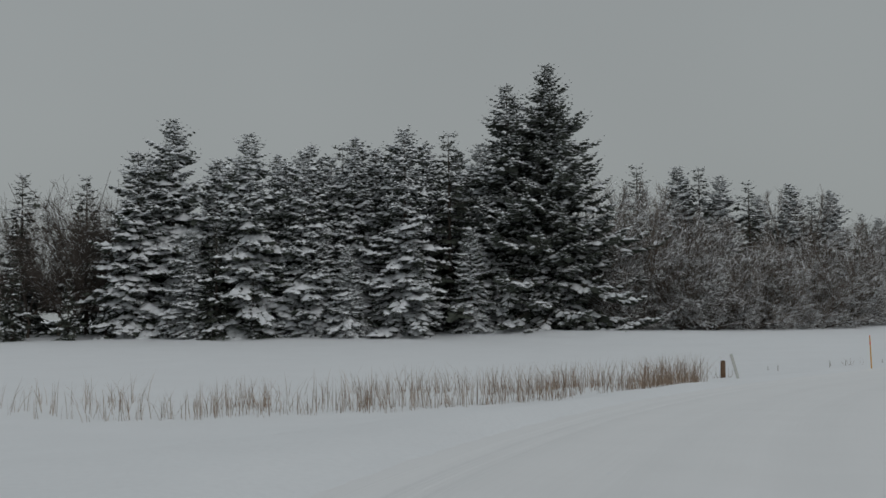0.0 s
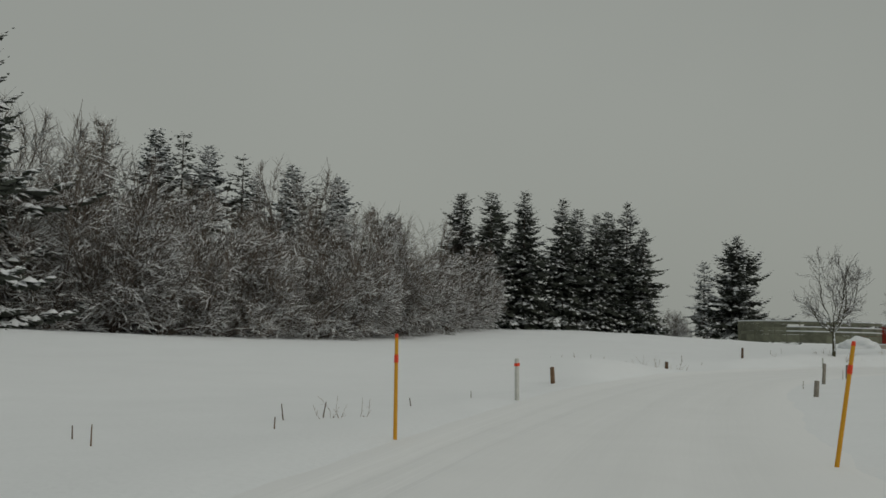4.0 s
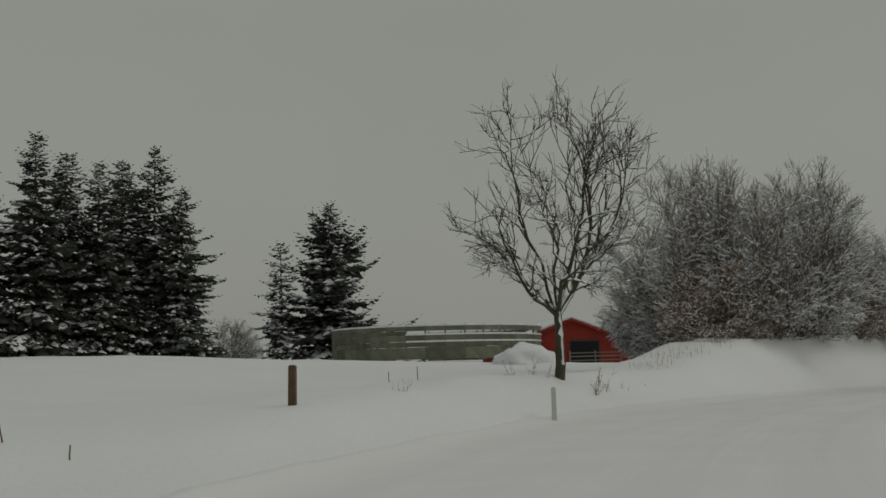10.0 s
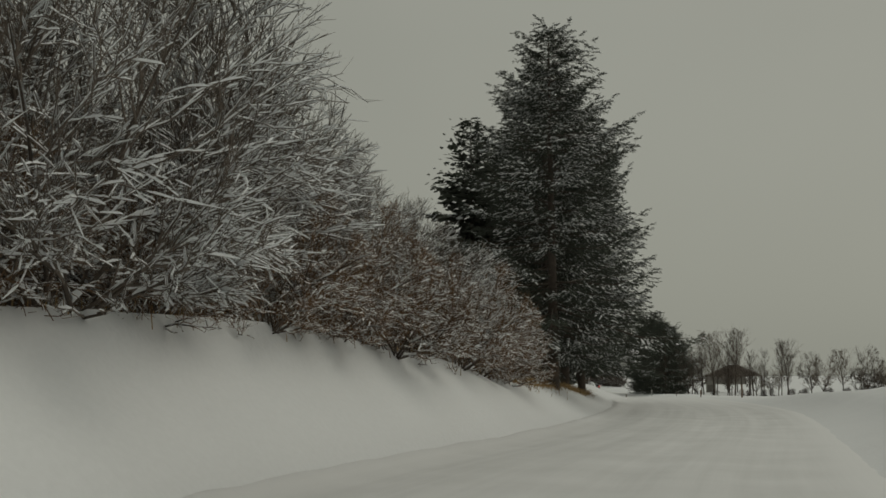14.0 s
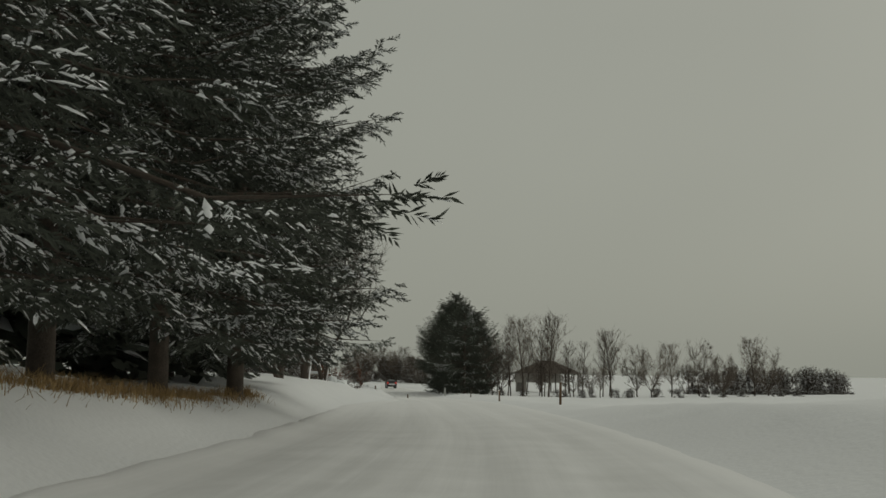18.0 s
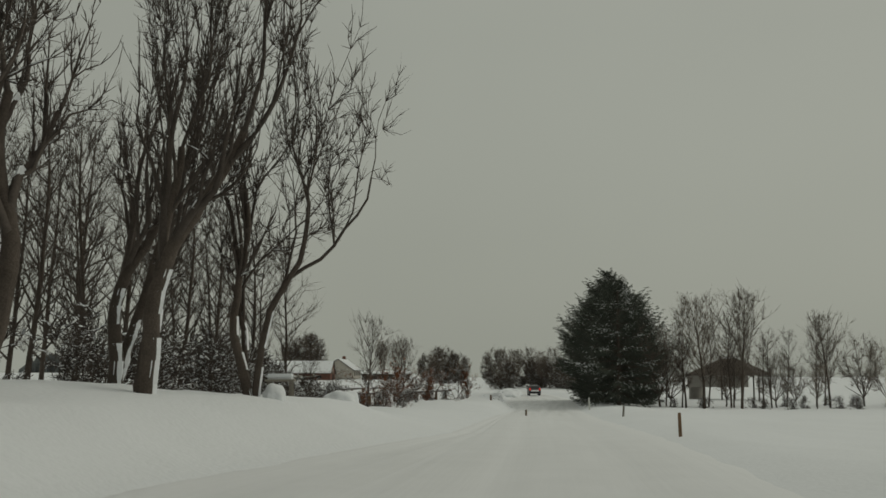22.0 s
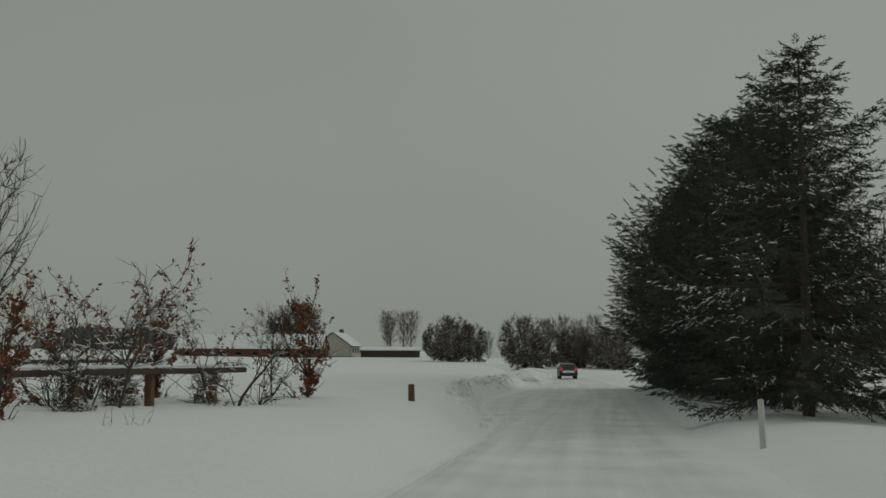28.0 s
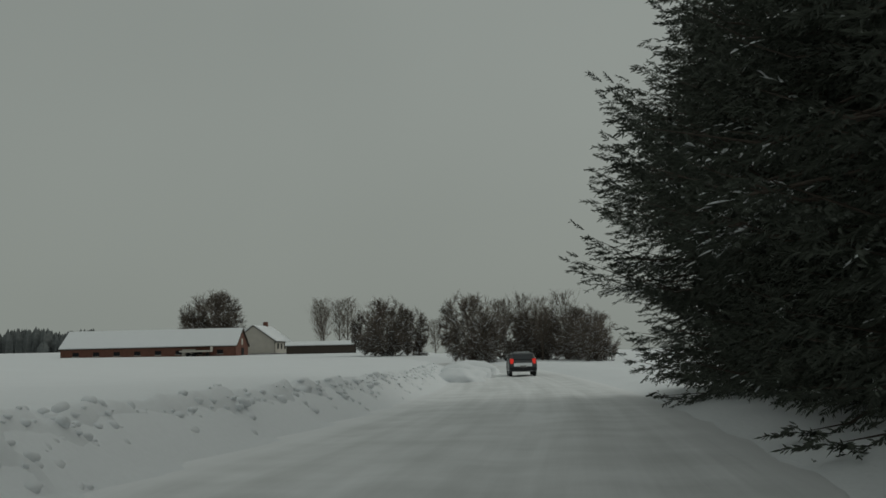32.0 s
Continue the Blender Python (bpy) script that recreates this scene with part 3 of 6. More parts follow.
cf_ = (fi[None] + (np.arange(nc_) * len(iv))[:, None, None]).reshape(-1, 3)
tagged(new("snow_clods", raw("snow_clods", cv_.reshape(-1, 3), cf_, M_SNOW, True)), "loose clods of ploughed snow on the roadside bank", "snow clods", kind="stuff")


# ---- trees ----
def spruce_parts(seed, h, r, whorl=0.5, boughs=7, step=0.4, clear=0.06, snow=0.6, shape=0.85, twig=0.34, droop=0.35, tip_up=0.16, fine=False, ragged=0.25, lump=1.0, lobes=0.0, steep=1.0, waist=1.0, rise=0.28, plast=None, sprig=0.25, sprigs=18):
    """Meshes of a spruce: trunk, bough wood, needles and the snow on them. Each bough droops or sweeps up; its side twigs are short pointed fans,
    which a fine tree splits into sprigs."""
    rng = np.random.default_rng(seed)
    trunk = []
    n = 10
    for i in range(n):
        a, c = i / n, (i + 1) / n
        ra, rc = 0.015 * h * (1 - a) ** 0.9 + 0.015, 0.015 * h * (1 - c) ** 0.9 + 0.01
        trunk.append((0, 0, h * a - 0.2, 0, 0, h * c - 0.2, ra, rc))
    wood, base, fwd, size = [], [], [], []
    z = clear * h + 0.3
    while z < h * 0.985:
        u = z / h
        L0 = r * min(1.0, steep * (1 - u)) ** shape * (waist + (1 - waist) * min(1.0, u / 0.3)) + 0.12
        k = max(5, int(boughs * (0.65 + 0.35 * (1 - u))))
        spin = rng.random() * 6.28
        for j in range(k):
            a = spin + 6.283 * j / k + rng.normal(0, 0.25)
            L = L0 * rng.uniform(1 - 1.6 * ragged, 1 + 0.6 * ragged)
            if lobes:
                L *= 1 + lobes * 1.6 * noise.noise(Vector((1.4 * math.cos(a) + seed, 1.4 * math.sin(a), 5.0 * u)))
            slope = rise * u - droop * (1 - u) + rng.normal(0, 0.10)
            ca, sa = math.cos(a), math.sin(a)
            m = max(3, int(L / step) + 1)
            q = np.linspace(0, 1, m + 1) ** (0.72 if fine else 1.0)
            rad = L * q * (1 - 0.05 * q)
            zz = z + L * (slope * q - 0.20 * q * q * (1 - u) * (1 if droop > 0.13 else 0) + tip_up * q ** 4) + rng.normal(0, 0.15)
            bend = rng.normal(0, 0.10) * q * q * L
            pts = np.stack([ca * rad - sa * bend, sa * rad + ca * bend, zz], 1)
            wood.append((*pts[0], *pts[m // 2], 0.006 * L + 0.008, 0.004 * L + 0.005))
            wood.append((*pts[m // 2], *pts[m - 1], 0.0035 * L + 0.004, 0.003))
            for i in range(2 if fine and m > 6 else 1, m + 1):
                f = pts[i] - pts[i - 1]
                f /= np.linalg.norm(f)
                s = np.array([-f[1], f[0], 0.0])
                s /= max(1e-6, np.linalg.norm(s))
                reach = min(twig * L * (1 - q[i]) ** 0.7 + (0.34 if fine else 0.20), 0.85 if fine else 1.7) * rng.uniform(0.7, 1.2)
                for side in ((-1, 1) if i < m else (0,)):
                    dirn = f * 0.75 + s * side * rng.uniform(0.6, 1.0) + np.array([0, 0, rng.normal(-0.20 * (2 if fine else 1) if droop > 0.13 else 0.05, 0.16)])
                    dirn /= np.linalg.norm(dirn)
                    base.append(pts[i] - f * 0.05)
                    fwd.append(dirn)
                    size.append(reach if side else reach * 1.15)
        z += whorl * (0.55 + 0.6 * (1 - u)) * rng.uniform(0.8, 1.2)
    base, fwd, size = np.array(base), np.array(fwd), np.array(size)[:, None]
    lb, lf, ls = base, fwd, size
    if fine:
        # each side twig carries pairs of short bottle-brush sprigs that hang a little
        side = np.stack([-fwd[:, 1], fwd[:, 0], np.zeros(len(fwd))], 1)
        side /= np.maximum(np.linalg.norm(side, axis=1, keepdims=True), 1e-6)
        nb, nf, ns = [], [], []
        for at, sg in zip(np.linspace(0.0, 0.94, sprigs), (-1, 1) * (sprigs // 2 - 1) + (0.5, 0)):
            d = fwd * 0.8 + side * sg * rng.uniform(0.4, 1.0, (len(fwd), 1)) + np.array([[0, 0, 1.0]]) * rng.normal(-0.1 if droop > 0.13 else 0.12, 0.38, (len(fwd), 1))
            nf.append(d / np.linalg.norm(d, axis=1, keepdims=True))
            nb.append(base + fwd * size * at)
            ns.append(np.minimum(size * (0.18 + 0.24 * (1 - at)) + 0.04, sprig) * rng.uniform(0.6, 1.25, (len(fwd), 1)))
        base, fwd, size = np.concatenate(nb), np.concatenate(nf), np.concatenate(ns)
    n = len(base)
    flat = rng.random(n)
    side = np.stack([-fwd[:, 1], fwd[:, 0], np.zeros(n)], 1)
    side /= np.maximum(np.linalg.norm(side, axis=1, keepdims=True), 1e-6)
    up = np.cross(side, fwd)
    up = up * np.sign(up[:, 2:3] + 1e-9)
    sd = side + up * rng.normal(0, 0.45, (n, 1))
    w = size * rng.uniform(0.03, 0.06, (n, 1)) + 0.002 + 0.024 * sprig if fine else size * rng.uniform(0.20, 0.34, (n, 1)) + 0.035
    tip = base + fwd * size
    if fine:
        # two narrow crossed blades
        cr2 = up + side * rng.normal(0, 0.3, (n, 1))
        ax = lambda k: base + fwd * size * k
        v = np.stack([ax(0.0), ax(0.35) + sd * w, ax(1.0), ax(0.30) - sd * w, ax(0.05), ax(0.45) + cr2 * w, ax(0.95), ax(0.5) - cr2 * w], 1).reshape(-1, 3)
        q = (np.arange(n) * 8)[:, None]
        tri = np.concatenate([np.concatenate([q + i for i in t], 1) for t in ((0, 1, 2), (0, 2, 3), (4, 5, 6), (4, 6, 7))], 0)
    else:
        hang = np.array([[0, 0, -1.0]]) * size * rng.uniform(0.05, 0.22, (n, 1))
        v = np.stack([base, base + fwd * size * 0.40 + sd * w, base + fwd * size * 0.52 + sd * w * 0.35, base + fwd * size * 0.78 + sd * w * 0.55, tip,
                      base + fwd * size * 0.74 - sd * w * 0.55, base + fwd * size * 0.50 - sd * w * 0.35, base + fwd * size * 0.36 - sd * w,
                      base + fwd * size * 0.5 + hang + sd * w * 0.2], 1).reshape(-1, 3)
        q = (np.arange(n) * 9)[:, None]
        tri = np.concatenate([np.concatenate([q + i for i in t], 1) for t in ((0, 1, 2), (0, 2, 4), (2, 3, 4), (0, 4, 6), (4, 5, 6), (0, 6, 7), (0, 8, 4))], 0)
    needles = raw("needle_crown", v, tri, M_NEEDLE)
    # snow gathers in patches: whole stretches of bough carry it, others are bare
    patch = np.array([noise.noise(Vector(p) * (0.8 if fine else 0.9) + Vector((seed, 0, 0))) for p in lb]) * 0.9 + 0.5
    if fine:
        # along a laden twig lie three broken ridges, and short ones on about half of its sprigs
        nl = len(lb)
        sp = rng.random(n) < 0.3
        patch = np.concatenate([patch] * 3 + [np.tile(patch, n // nl)[sp] + 0.12])
        base, fwd, size = np.concatenate([lb, lb + lf * ls * 0.3, lb + lf * ls * 0.6, base[sp]]), np.concatenate([lf] * 3 + [fwd[sp]]), np.concatenate([ls * 0.45, ls * 0.45, ls * 0.4, size[sp] * 0.9])
        fwd = fwd + rng.normal(0, 0.15, fwd.shape)
        w = np.minimum(size * rng.uniform(0.07, 0.16, (len(base), 1)) + 0.010, 0.06)
        side = np.stack([-fwd[:, 1], fwd[:, 0], np.zeros(len(fwd))], 1)
        side /= np.maximum(np.linalg.norm(side, axis=1, keepdims=True), 1e-6)
        flat = rng.random(len(base))
    keep = (flat * 0.35 + patch * 0.65 < snow * 0.62 + 0.12) & (fwd[:, 2] > -0.8)
    nk = int(keep.sum())
    bb, ff, ss, uu = base[keep], fwd[keep], size[keep], np.tile(np.array([[0, 0, 1.0]]), (nk, 1))
    sd2, w2 = side[keep], w[keep] * rng.uniform(0.5, 1.0, (nk, 1)) * lump
    a0 = rng.uniform(0.0, 0.25, (nk, 1))
    a1 = rng.uniform(0.7, 1.0, (nk, 1))
    lift = 0.012 + 0.10 * w2
    hgt = (0.016 if fine else 0.03) + w2 * rng.uniform(0.3, 0.65, (nk, 1))
    am = a0 + (a1 - a0) * rng.uniform(0.3, 0.5, (nk, 1))
    an = a0 + (a1 - a0) * rng.uniform(0.6, 0.8, (nk, 1))
    on = lambda k: bb + ff * ss * k + uu * lift * 0.7
    sv = np.stack([on(a0), on(am) + sd2 * w2, on(an) + sd2 * w2 * 0.8, on(a1), on(an) - sd2 * w2 * 0.8, on(am) - sd2 * w2, on(am) + uu * hgt, on(an) + uu * hgt * 0.8], 1).reshape(-1, 3)
    q = (np.arange(nk) * 8)[:, None]
    sf = np.concatenate([np.concatenate([q + i for i in t], 1) for t in ((0, 1, 6), (1, 2, 7), (1, 7, 6), (2, 3, 7), (3, 4, 7), (4, 5, 6), (4, 6, 7), (5, 0, 6))], 0)
    load = raw("snow_load", sv, sf, M_CLUMP, True)
    crust = plaster("driven_snow", [g for g in trunk if g[2] < plast[2]], rng, plast, 0.9) if plast else None
    return tube_mesh("trunk", trunk, M_BARK, 8), tube_mesh("bough_wood", wood, M_BARK, 4), needles, load, crust


def spruce(seed, h, r, at, label, group="", **kw):
    t = thing("spruce_tree", at, label, "spruce", group)
    a, b_, c, d, e = spruce_parts(seed, h, r, **kw)
    tr = attach("trunk", a, t)
    if e:
        tagged(attach("driven_snow", e, tr, "snow driven against the trunk"), kind="stuff")
    tagged(attach("bough_wood", b_, t), kind="stuff")
    tagged(attach("needle_crown", c, t), kind="stuff")
    tagged(attach("snow_load", d, t, "clumps of snow on the boughs"), kind="stuff")
    return t


def plant_copy(src, x, y, scale=1.0, tall=1.0, turn=0.0, sink=0.1, z=None):
    c = copy_thing(src, Matrix.Identity(4))
    c.matrix_basis = Matrix.LocRotScale((x, y, (gz(x, y) if z is None else z) - sink), Euler((0, 0, turn)), (scale, scale, scale * tall))
    return c


def branching(seed, h, stems=1, spread=0.35, levels=5, first=0.3, ratio=0.68, kids=3, up=0.25, r0=None, wob=0.16, seglen=0.5, lean=0.0, thin=0.008, tipkids=None, arch=0.0, kids0=None, wide=0.85, bole=0.42, girth=None):
    """Segments of a leafless tree: x0 y0 z0 x1 y1 z1 r0 r1, level by level."""
    rng = np.random.default_rng(seed)
    r0 = r0 or 0.018 * h
    out = [[] for _ in range(levels + 1)]

    def grow(p, d, ln, r, lev):
        n = max(2 if lev < levels else 1, int(ln / seglen))
        pts = [p]
        dirs = []
        cur = d.copy()
        for i in range(n):
            pull = up if lev < 3 else up * 0.6
            cur = cur + rng.normal(0, wob * (0.4 if lev == 0 and stems == 1 else 1.0), 3) + np.array([0, 0, (pull - arch * lev * (i / n)) * 0.25])
            cur = cur / np.linalg.norm(cur)
            pts.append(pts[-1] + cur * ln / n)
            dirs.append(cur.copy())
        rr = np.maximum(r * (1 - np.linspace(0, 1, n + 1) * 0.55), thin * 0.6)
        for i in range(n):
            out[lev].append((*pts[i], *pts[i + 1], rr[i], rr[i + 1]))
        if lev >= levels:
            return
        c = kids if lev < levels - 1 or tipkids is None else tipkids
        if lev == 0 and kids0:
            c = kids0
        for j in range(c):
            s = rng.uniform(first if lev == 0 else 0.2, 1.0)
            if j == 0:
                s = 1.0
            i = min(n - 1, int(s * n))
            b0 = pts[i + 1] if j == 0 else pts[i]
            q = rng.normal(0, 1, 3)
            q -= q @ dirs[i] * dirs[i]
            q /= np.linalg.norm(q)
            ang = rng.uniform(0.35, wide) * (0.55 if j == 0 else 1.0)
            nd = dirs[i] * math.cos(ang) + q * math.sin(ang)
            grow(b0, nd, ln * ratio * rng.uniform(0.7, 1.15), max(rr[i] * rng.uniform(0.5, 0.75), thin), lev + 1)

    cuts = []
    for k in range(stems):
        cuts.append(len(out[0]))
        a = rng.random() * 6.28
        sp = spread * rng.uniform(0.3, 1.0) if stems > 1 else 0
        d = np.array([math.cos(a) * sp + lean, math.sin(a) * sp, 1.0])
        d /= np.linalg.norm(d)
        o = np.array([math.cos(a), math.sin(a), 0]) * (0.25 * spread if stems > 1 else 0) * rng.random()
        grow(o + np.array([0, 0, -0.15]), d, h * (bole if stems == 1 else 0.40) * rng.uniform(0.85, 1.1), r0 * (1 if stems == 1 else rng.uniform(0.5, 1)), 0)
    top = max(g[5] for lev in out for g in lev)
    k = h / top
    kx = k
    if girth:
        kx = min(k, girth * h / np.quantile([math.hypot(g[3], g[4]) for g in out[-1]], 0.97))
    out = [[(g[0] * kx, g[1] * kx, g[2] * k, g[3] * kx, g[4] * kx, g[5] * k) + g[6:] for g in lev] for lev in out]
    return out, rng, cuts


def sprout(rng, p, d, ln, r0, r1, m, wob, lift):
    """Grow one shoot of m joints from each point p along d; gives the joints and the segments."""
    nodes, c = [p], d / np.linalg.norm(d, axis=1, keepdims=True)
    for i in range(m):
        c = c + rng.normal(0, wob, c.shape)
        c[:, 2] += lift / m
        c /= np.linalg.norm(c, axis=1, keepdims=True)
        nodes.append(nodes[-1] + c * (ln / m)[:, None])
    rr = [r0 + (r1 - r0) * i / m for i in range(m + 1)]
    seg = np.concatenate([np.concatenate([nodes[i], nodes[i + 1], rr[i][:, None], rr[i + 1][:, None]], 1) for i in range(m)])
    return np.stack(nodes, 1), seg


def dome(seed, h, wide=0.5, stems=12, open_=1.0, limbs=12, twigs_each=8, tips_each=4, r0=0.06, thin=0.01, low=0.35, bole=0.0, lobes=0.16, wob=0.12, lift=0.08, first=0.2, short=0.55, tip_len=0.10, joints=6):
    """Segments of a round-crowned leafless tree or bush: stems fan out from the foot, and each shoot ends at the crown's uneven outline.
    wide: the crown's radius as a share of h; low: the height of its widest part; bole: the height at which the stems part."""
    rng = np.random.default_rng(seed)
    zc, rad, top = low * h, wide * h, (1 - low) * h
    ph = rng.random(6) * 6.28

    def reach(p, d):
        """From p along d to the outline."""
        sc = np.array([rad, rad, top])
        a, b = (p - np.array([0, 0, zc])) / sc, d / sc
        qa, qb, qc = (b * b).sum(1), (a * b).sum(1), (a * a).sum(1) - 1
        t = (-qb + np.sqrt(np.maximum(qb * qb - qa * qc, 0))) / qa
        e = a + b * t[:, None]
        az, el = np.arctan2(e[:, 1], e[:, 0]), e[:, 2]
        return np.maximum(t, 0.02 * h) * (1 + lobes * (np.sin(3 * az + 2.5 * el + ph[0]) * 0.5 + np.sin(7 * az - 5 * el + ph[1]) * 0.3 + np.sin(4 * az + 9 * el + ph[2]) * 0.3))

    def unit(v):
        return v / np.maximum(np.linalg.norm(v, axis=1, keepdims=True), 1e-6)

    k = np.arange(stems)
    az = k * 2.4 + rng.normal(0, 0.3, stems)
    th = open_ * 1.25 * np.sqrt((k + 0.4) / stems)
    d = np.stack([np.sin(th) * np.cos(az), np.sin(th) * np.sin(az), np.cos(th)], 1)
    p = np.concatenate([rng.normal(0, 0.02 * h, (stems, 2)) * (1 if not bole else 0.3), np.full((stems, 1), bole * h - 0.15)], 1)
    ln = reach(p, d) * rng.uniform(0.82, 0.98, stems)
    rb = r0 * rng.uniform(0.6, 1.0, stems)
    n0, s0 = sprout(rng, p, d * np.array([1, 1, 1.0]), ln, rb, np.full(stems, thin), joints, wob, lift)
    out = [s0]
    if bole:
        bend = rng.uniform(-0.012, 0.012, (5, 2)) * h
        zz = np.linspace(-0.2, bole * h, 5)
        bend[-1] = 0
        trunk = np.array([[*bend[i], zz[i], *bend[i + 1], zz[i + 1], r0 * (2.0 - 0.16 * i), r0 * (1.84 - 0.16 * i)] for i in range(4)])
        out = [np.concatenate([trunk, s0])]
    nodes, lens = n0, ln
    for lev, (c, m, frac) in enumerate(((limbs, 5, short), (twigs_each, 3, 0.5), (tips_each, 1, 0.0))):
        n, j = nodes.shape[:2]
        par = np.repeat(np.arange(n), c)
        u = (first + (1 - first) * rng.random(n * c) ** 0.8) if lev == 0 else rng.uniform(0.15, 1.0, n * c)
        i = np.minimum((u * (j - 1)).astype(int), j - 2)
        f = (u * (j - 1) - i)[:, None]
        a, b = nodes[par, i], nodes[par, i + 1]
        p = a + (b - a) * f
        inside = (((p - np.array([0, 0, zc])) / np.array([rad, rad, top])) ** 2).sum(1) < 1.0
        par, u, p, a, b = par[inside], u[inside], p[inside], a[inside], b[inside]
        nc = len(p)
        tang = unit(b - a)
        outw = unit(p - np.array([0, 0, zc * 0.5]))
        q = rng.normal(0, 1, (nc, 3))
        q = unit(q - (q * tang).sum(1)[:, None] * tang)
        d = unit(tang * 0.75 + q * rng.uniform(0.35, 0.85, (nc, 1)) + outw * 0.25)
        if lev == 2:
            ln = tip_len * h * rng.uniform(0.4, 1.1, nc)
            ln = np.minimum(ln, reach(p, d) * 1.05 + 0.02 * h)
            rb = np.full(nc, thin * 0.7)
        else:
            ln = np.minimum(reach(p, d) * rng.uniform(0.75, 1.0, nc), lens[par] * frac * rng.uniform(0.5, 1.2, nc))
            rb = np.maximum((r0 * 0.5, thin * 1.6)[lev] * (1 - u * 0.6), thin)
        nn, ss = sprout(rng, p, d, ln, rb, np.full(nc, thin * (0.8 if lev < 2 else 0.5)), m, wob * (1.5 if lev else 1.8), lift * 0.6)
        ss = ss[ss[:, 5] > -0.05 - 0.3 * (lev < 1)]
        out.append(ss)
        nodes, lens = nn, ln
    return [o.tolist() for o in out], rng, [0]


def straight(seed, h, limbs=26, first=0.25, reach=0.28, rise=0.9, r0=0.1, twigs_each=7, tips_each=4, thin=0.01, seglen=0.5, wob=0.05, round_=0.6):
    """Segments of a leafless tree whose single stem runs to the top, with side limbs, twigs and tips."""
    rng = np.random.default_rng(seed)
    out = [[], [], [], []]
    n = max(6, int(h / 0.8))
    pts = [np.array([0, 0, -0.15])]
    cur = np.array([0, 0, 1.0])
    for i in range(n):
        cur = cur + rng.normal(0, wob, 3)
        cur[2] = max(cur[2], 0.8)
        cur /= np.linalg.norm(cur)
        pts.append(pts[-1] + cur * h / n)
    rr = r0 * (1 - np.linspace(0, 1, n + 1)) ** 0.85 + thin
    for i in range(n):
        out[0].append((*pts[i], *pts[i + 1], rr[i], rr[i + 1]))

    def arm(p, d, ln, r, lev, bend):
        m = max(2 if lev < 3 else 1, int(ln / seglen))
        c, q = d.copy(), p.copy()
        nodes = [q]
        for i in range(m):
            c = c + rng.normal(0, 0.12, 3) + np.array([0, 0, bend / m])
            c /= np.linalg.norm(c)
            q = q + c * ln / m
            out[lev].append((*nodes[-1], *q, max(r * (1 - 0.7 * i / m), thin * 0.6), max(r * (1 - 0.7 * (i + 1) / m), thin * 0.5)))
            nodes.append(q)
        return nodes, c

    for k in range(limbs):
        u = first + (1 - first) * (k + rng.random()) / limbs
        i = min(n - 1, int(u * n))
        p = pts[i] + (pts[i + 1] - pts[i]) * (u * n - i)
        a = k * 2.4 + rng.normal(0, 0.4)
        v = (u - first) / (1 - first)
        ln = h * reach * (math.sin(math.pi * min(1, v * (1 - round_) + round_ * (0.25 + 0.75 * v))) ** 0.6 * 0.9 + 0.12) * rng.uniform(0.7, 1.15)
        d = np.array([math.cos(a), math.sin(a), rise * rng.uniform(0.6, 1.3)])
        d /= np.linalg.norm(d)
        nodes, c = arm(p, d, ln, rr[i] * 0.5, 1, 0.5)
        for j in range(twigs_each):
            b0 = nodes[rng.integers(1, len(nodes))] if j else nodes[-1]
            d2 = c + rng.normal(0, 0.6, 3) + np.array([0, 0, 0.2])
            d2 /= np.linalg.norm(d2)
            n2, c2 = arm(b0, d2, ln * rng.uniform(0.3, 0.6), thin * 1.3, 2, 0.3)
            for w in range(tips_each):
                d3 = c2 + rng.normal(0, 0.6, 3)
                d3 /= np.linalg.norm(d3)
                arm(n2[rng.integers(0, len(n2))], d3, ln * rng.uniform(0.15, 0.35), thin, 3, 0.2)
    return out, rng, [0]


def plaster(name, seg, rng, side, share=0.6):
    """Snow driven against one side of a stem, in broken patches."""
    g = np.asarray(seg, float)
    g = g[rng.random(len(g)) < share]
    if not len(g):
        return None
    sd = np.array([side[0], side[1], 0.0])
    sd /= np.linalg.norm(sd)
    ac = np.array([-sd[1], sd[0], 0.0])
    v, f = [], []
    for r in g:
        p0, p1, r0_, r1_ = r[:3], r[3:6], r[6], r[7]
        k = len(v)
        cuts_ = np.linspace(0, 1, 4)
        for c in cuts_:
            p, rad = p0 + (p1 - p0) * c, r0_ + (r1_ - r0_) * c
            w = rad * rng.uniform(0.45, 0.85)
            v += [tuple(p + sd * rad * 0.55 - ac * w), tuple(p + sd * (rad * 1.15 + 0.015)), tuple(p + sd * rad * 0.55 + ac * w)]
        for i in range(3):
            for j in (0, 1):
                a = k + i * 3 + j
                f.append((a, a + 1, a + 4, a + 3))
    return raw(name, np.array(v), f, M_CLUMP, True)


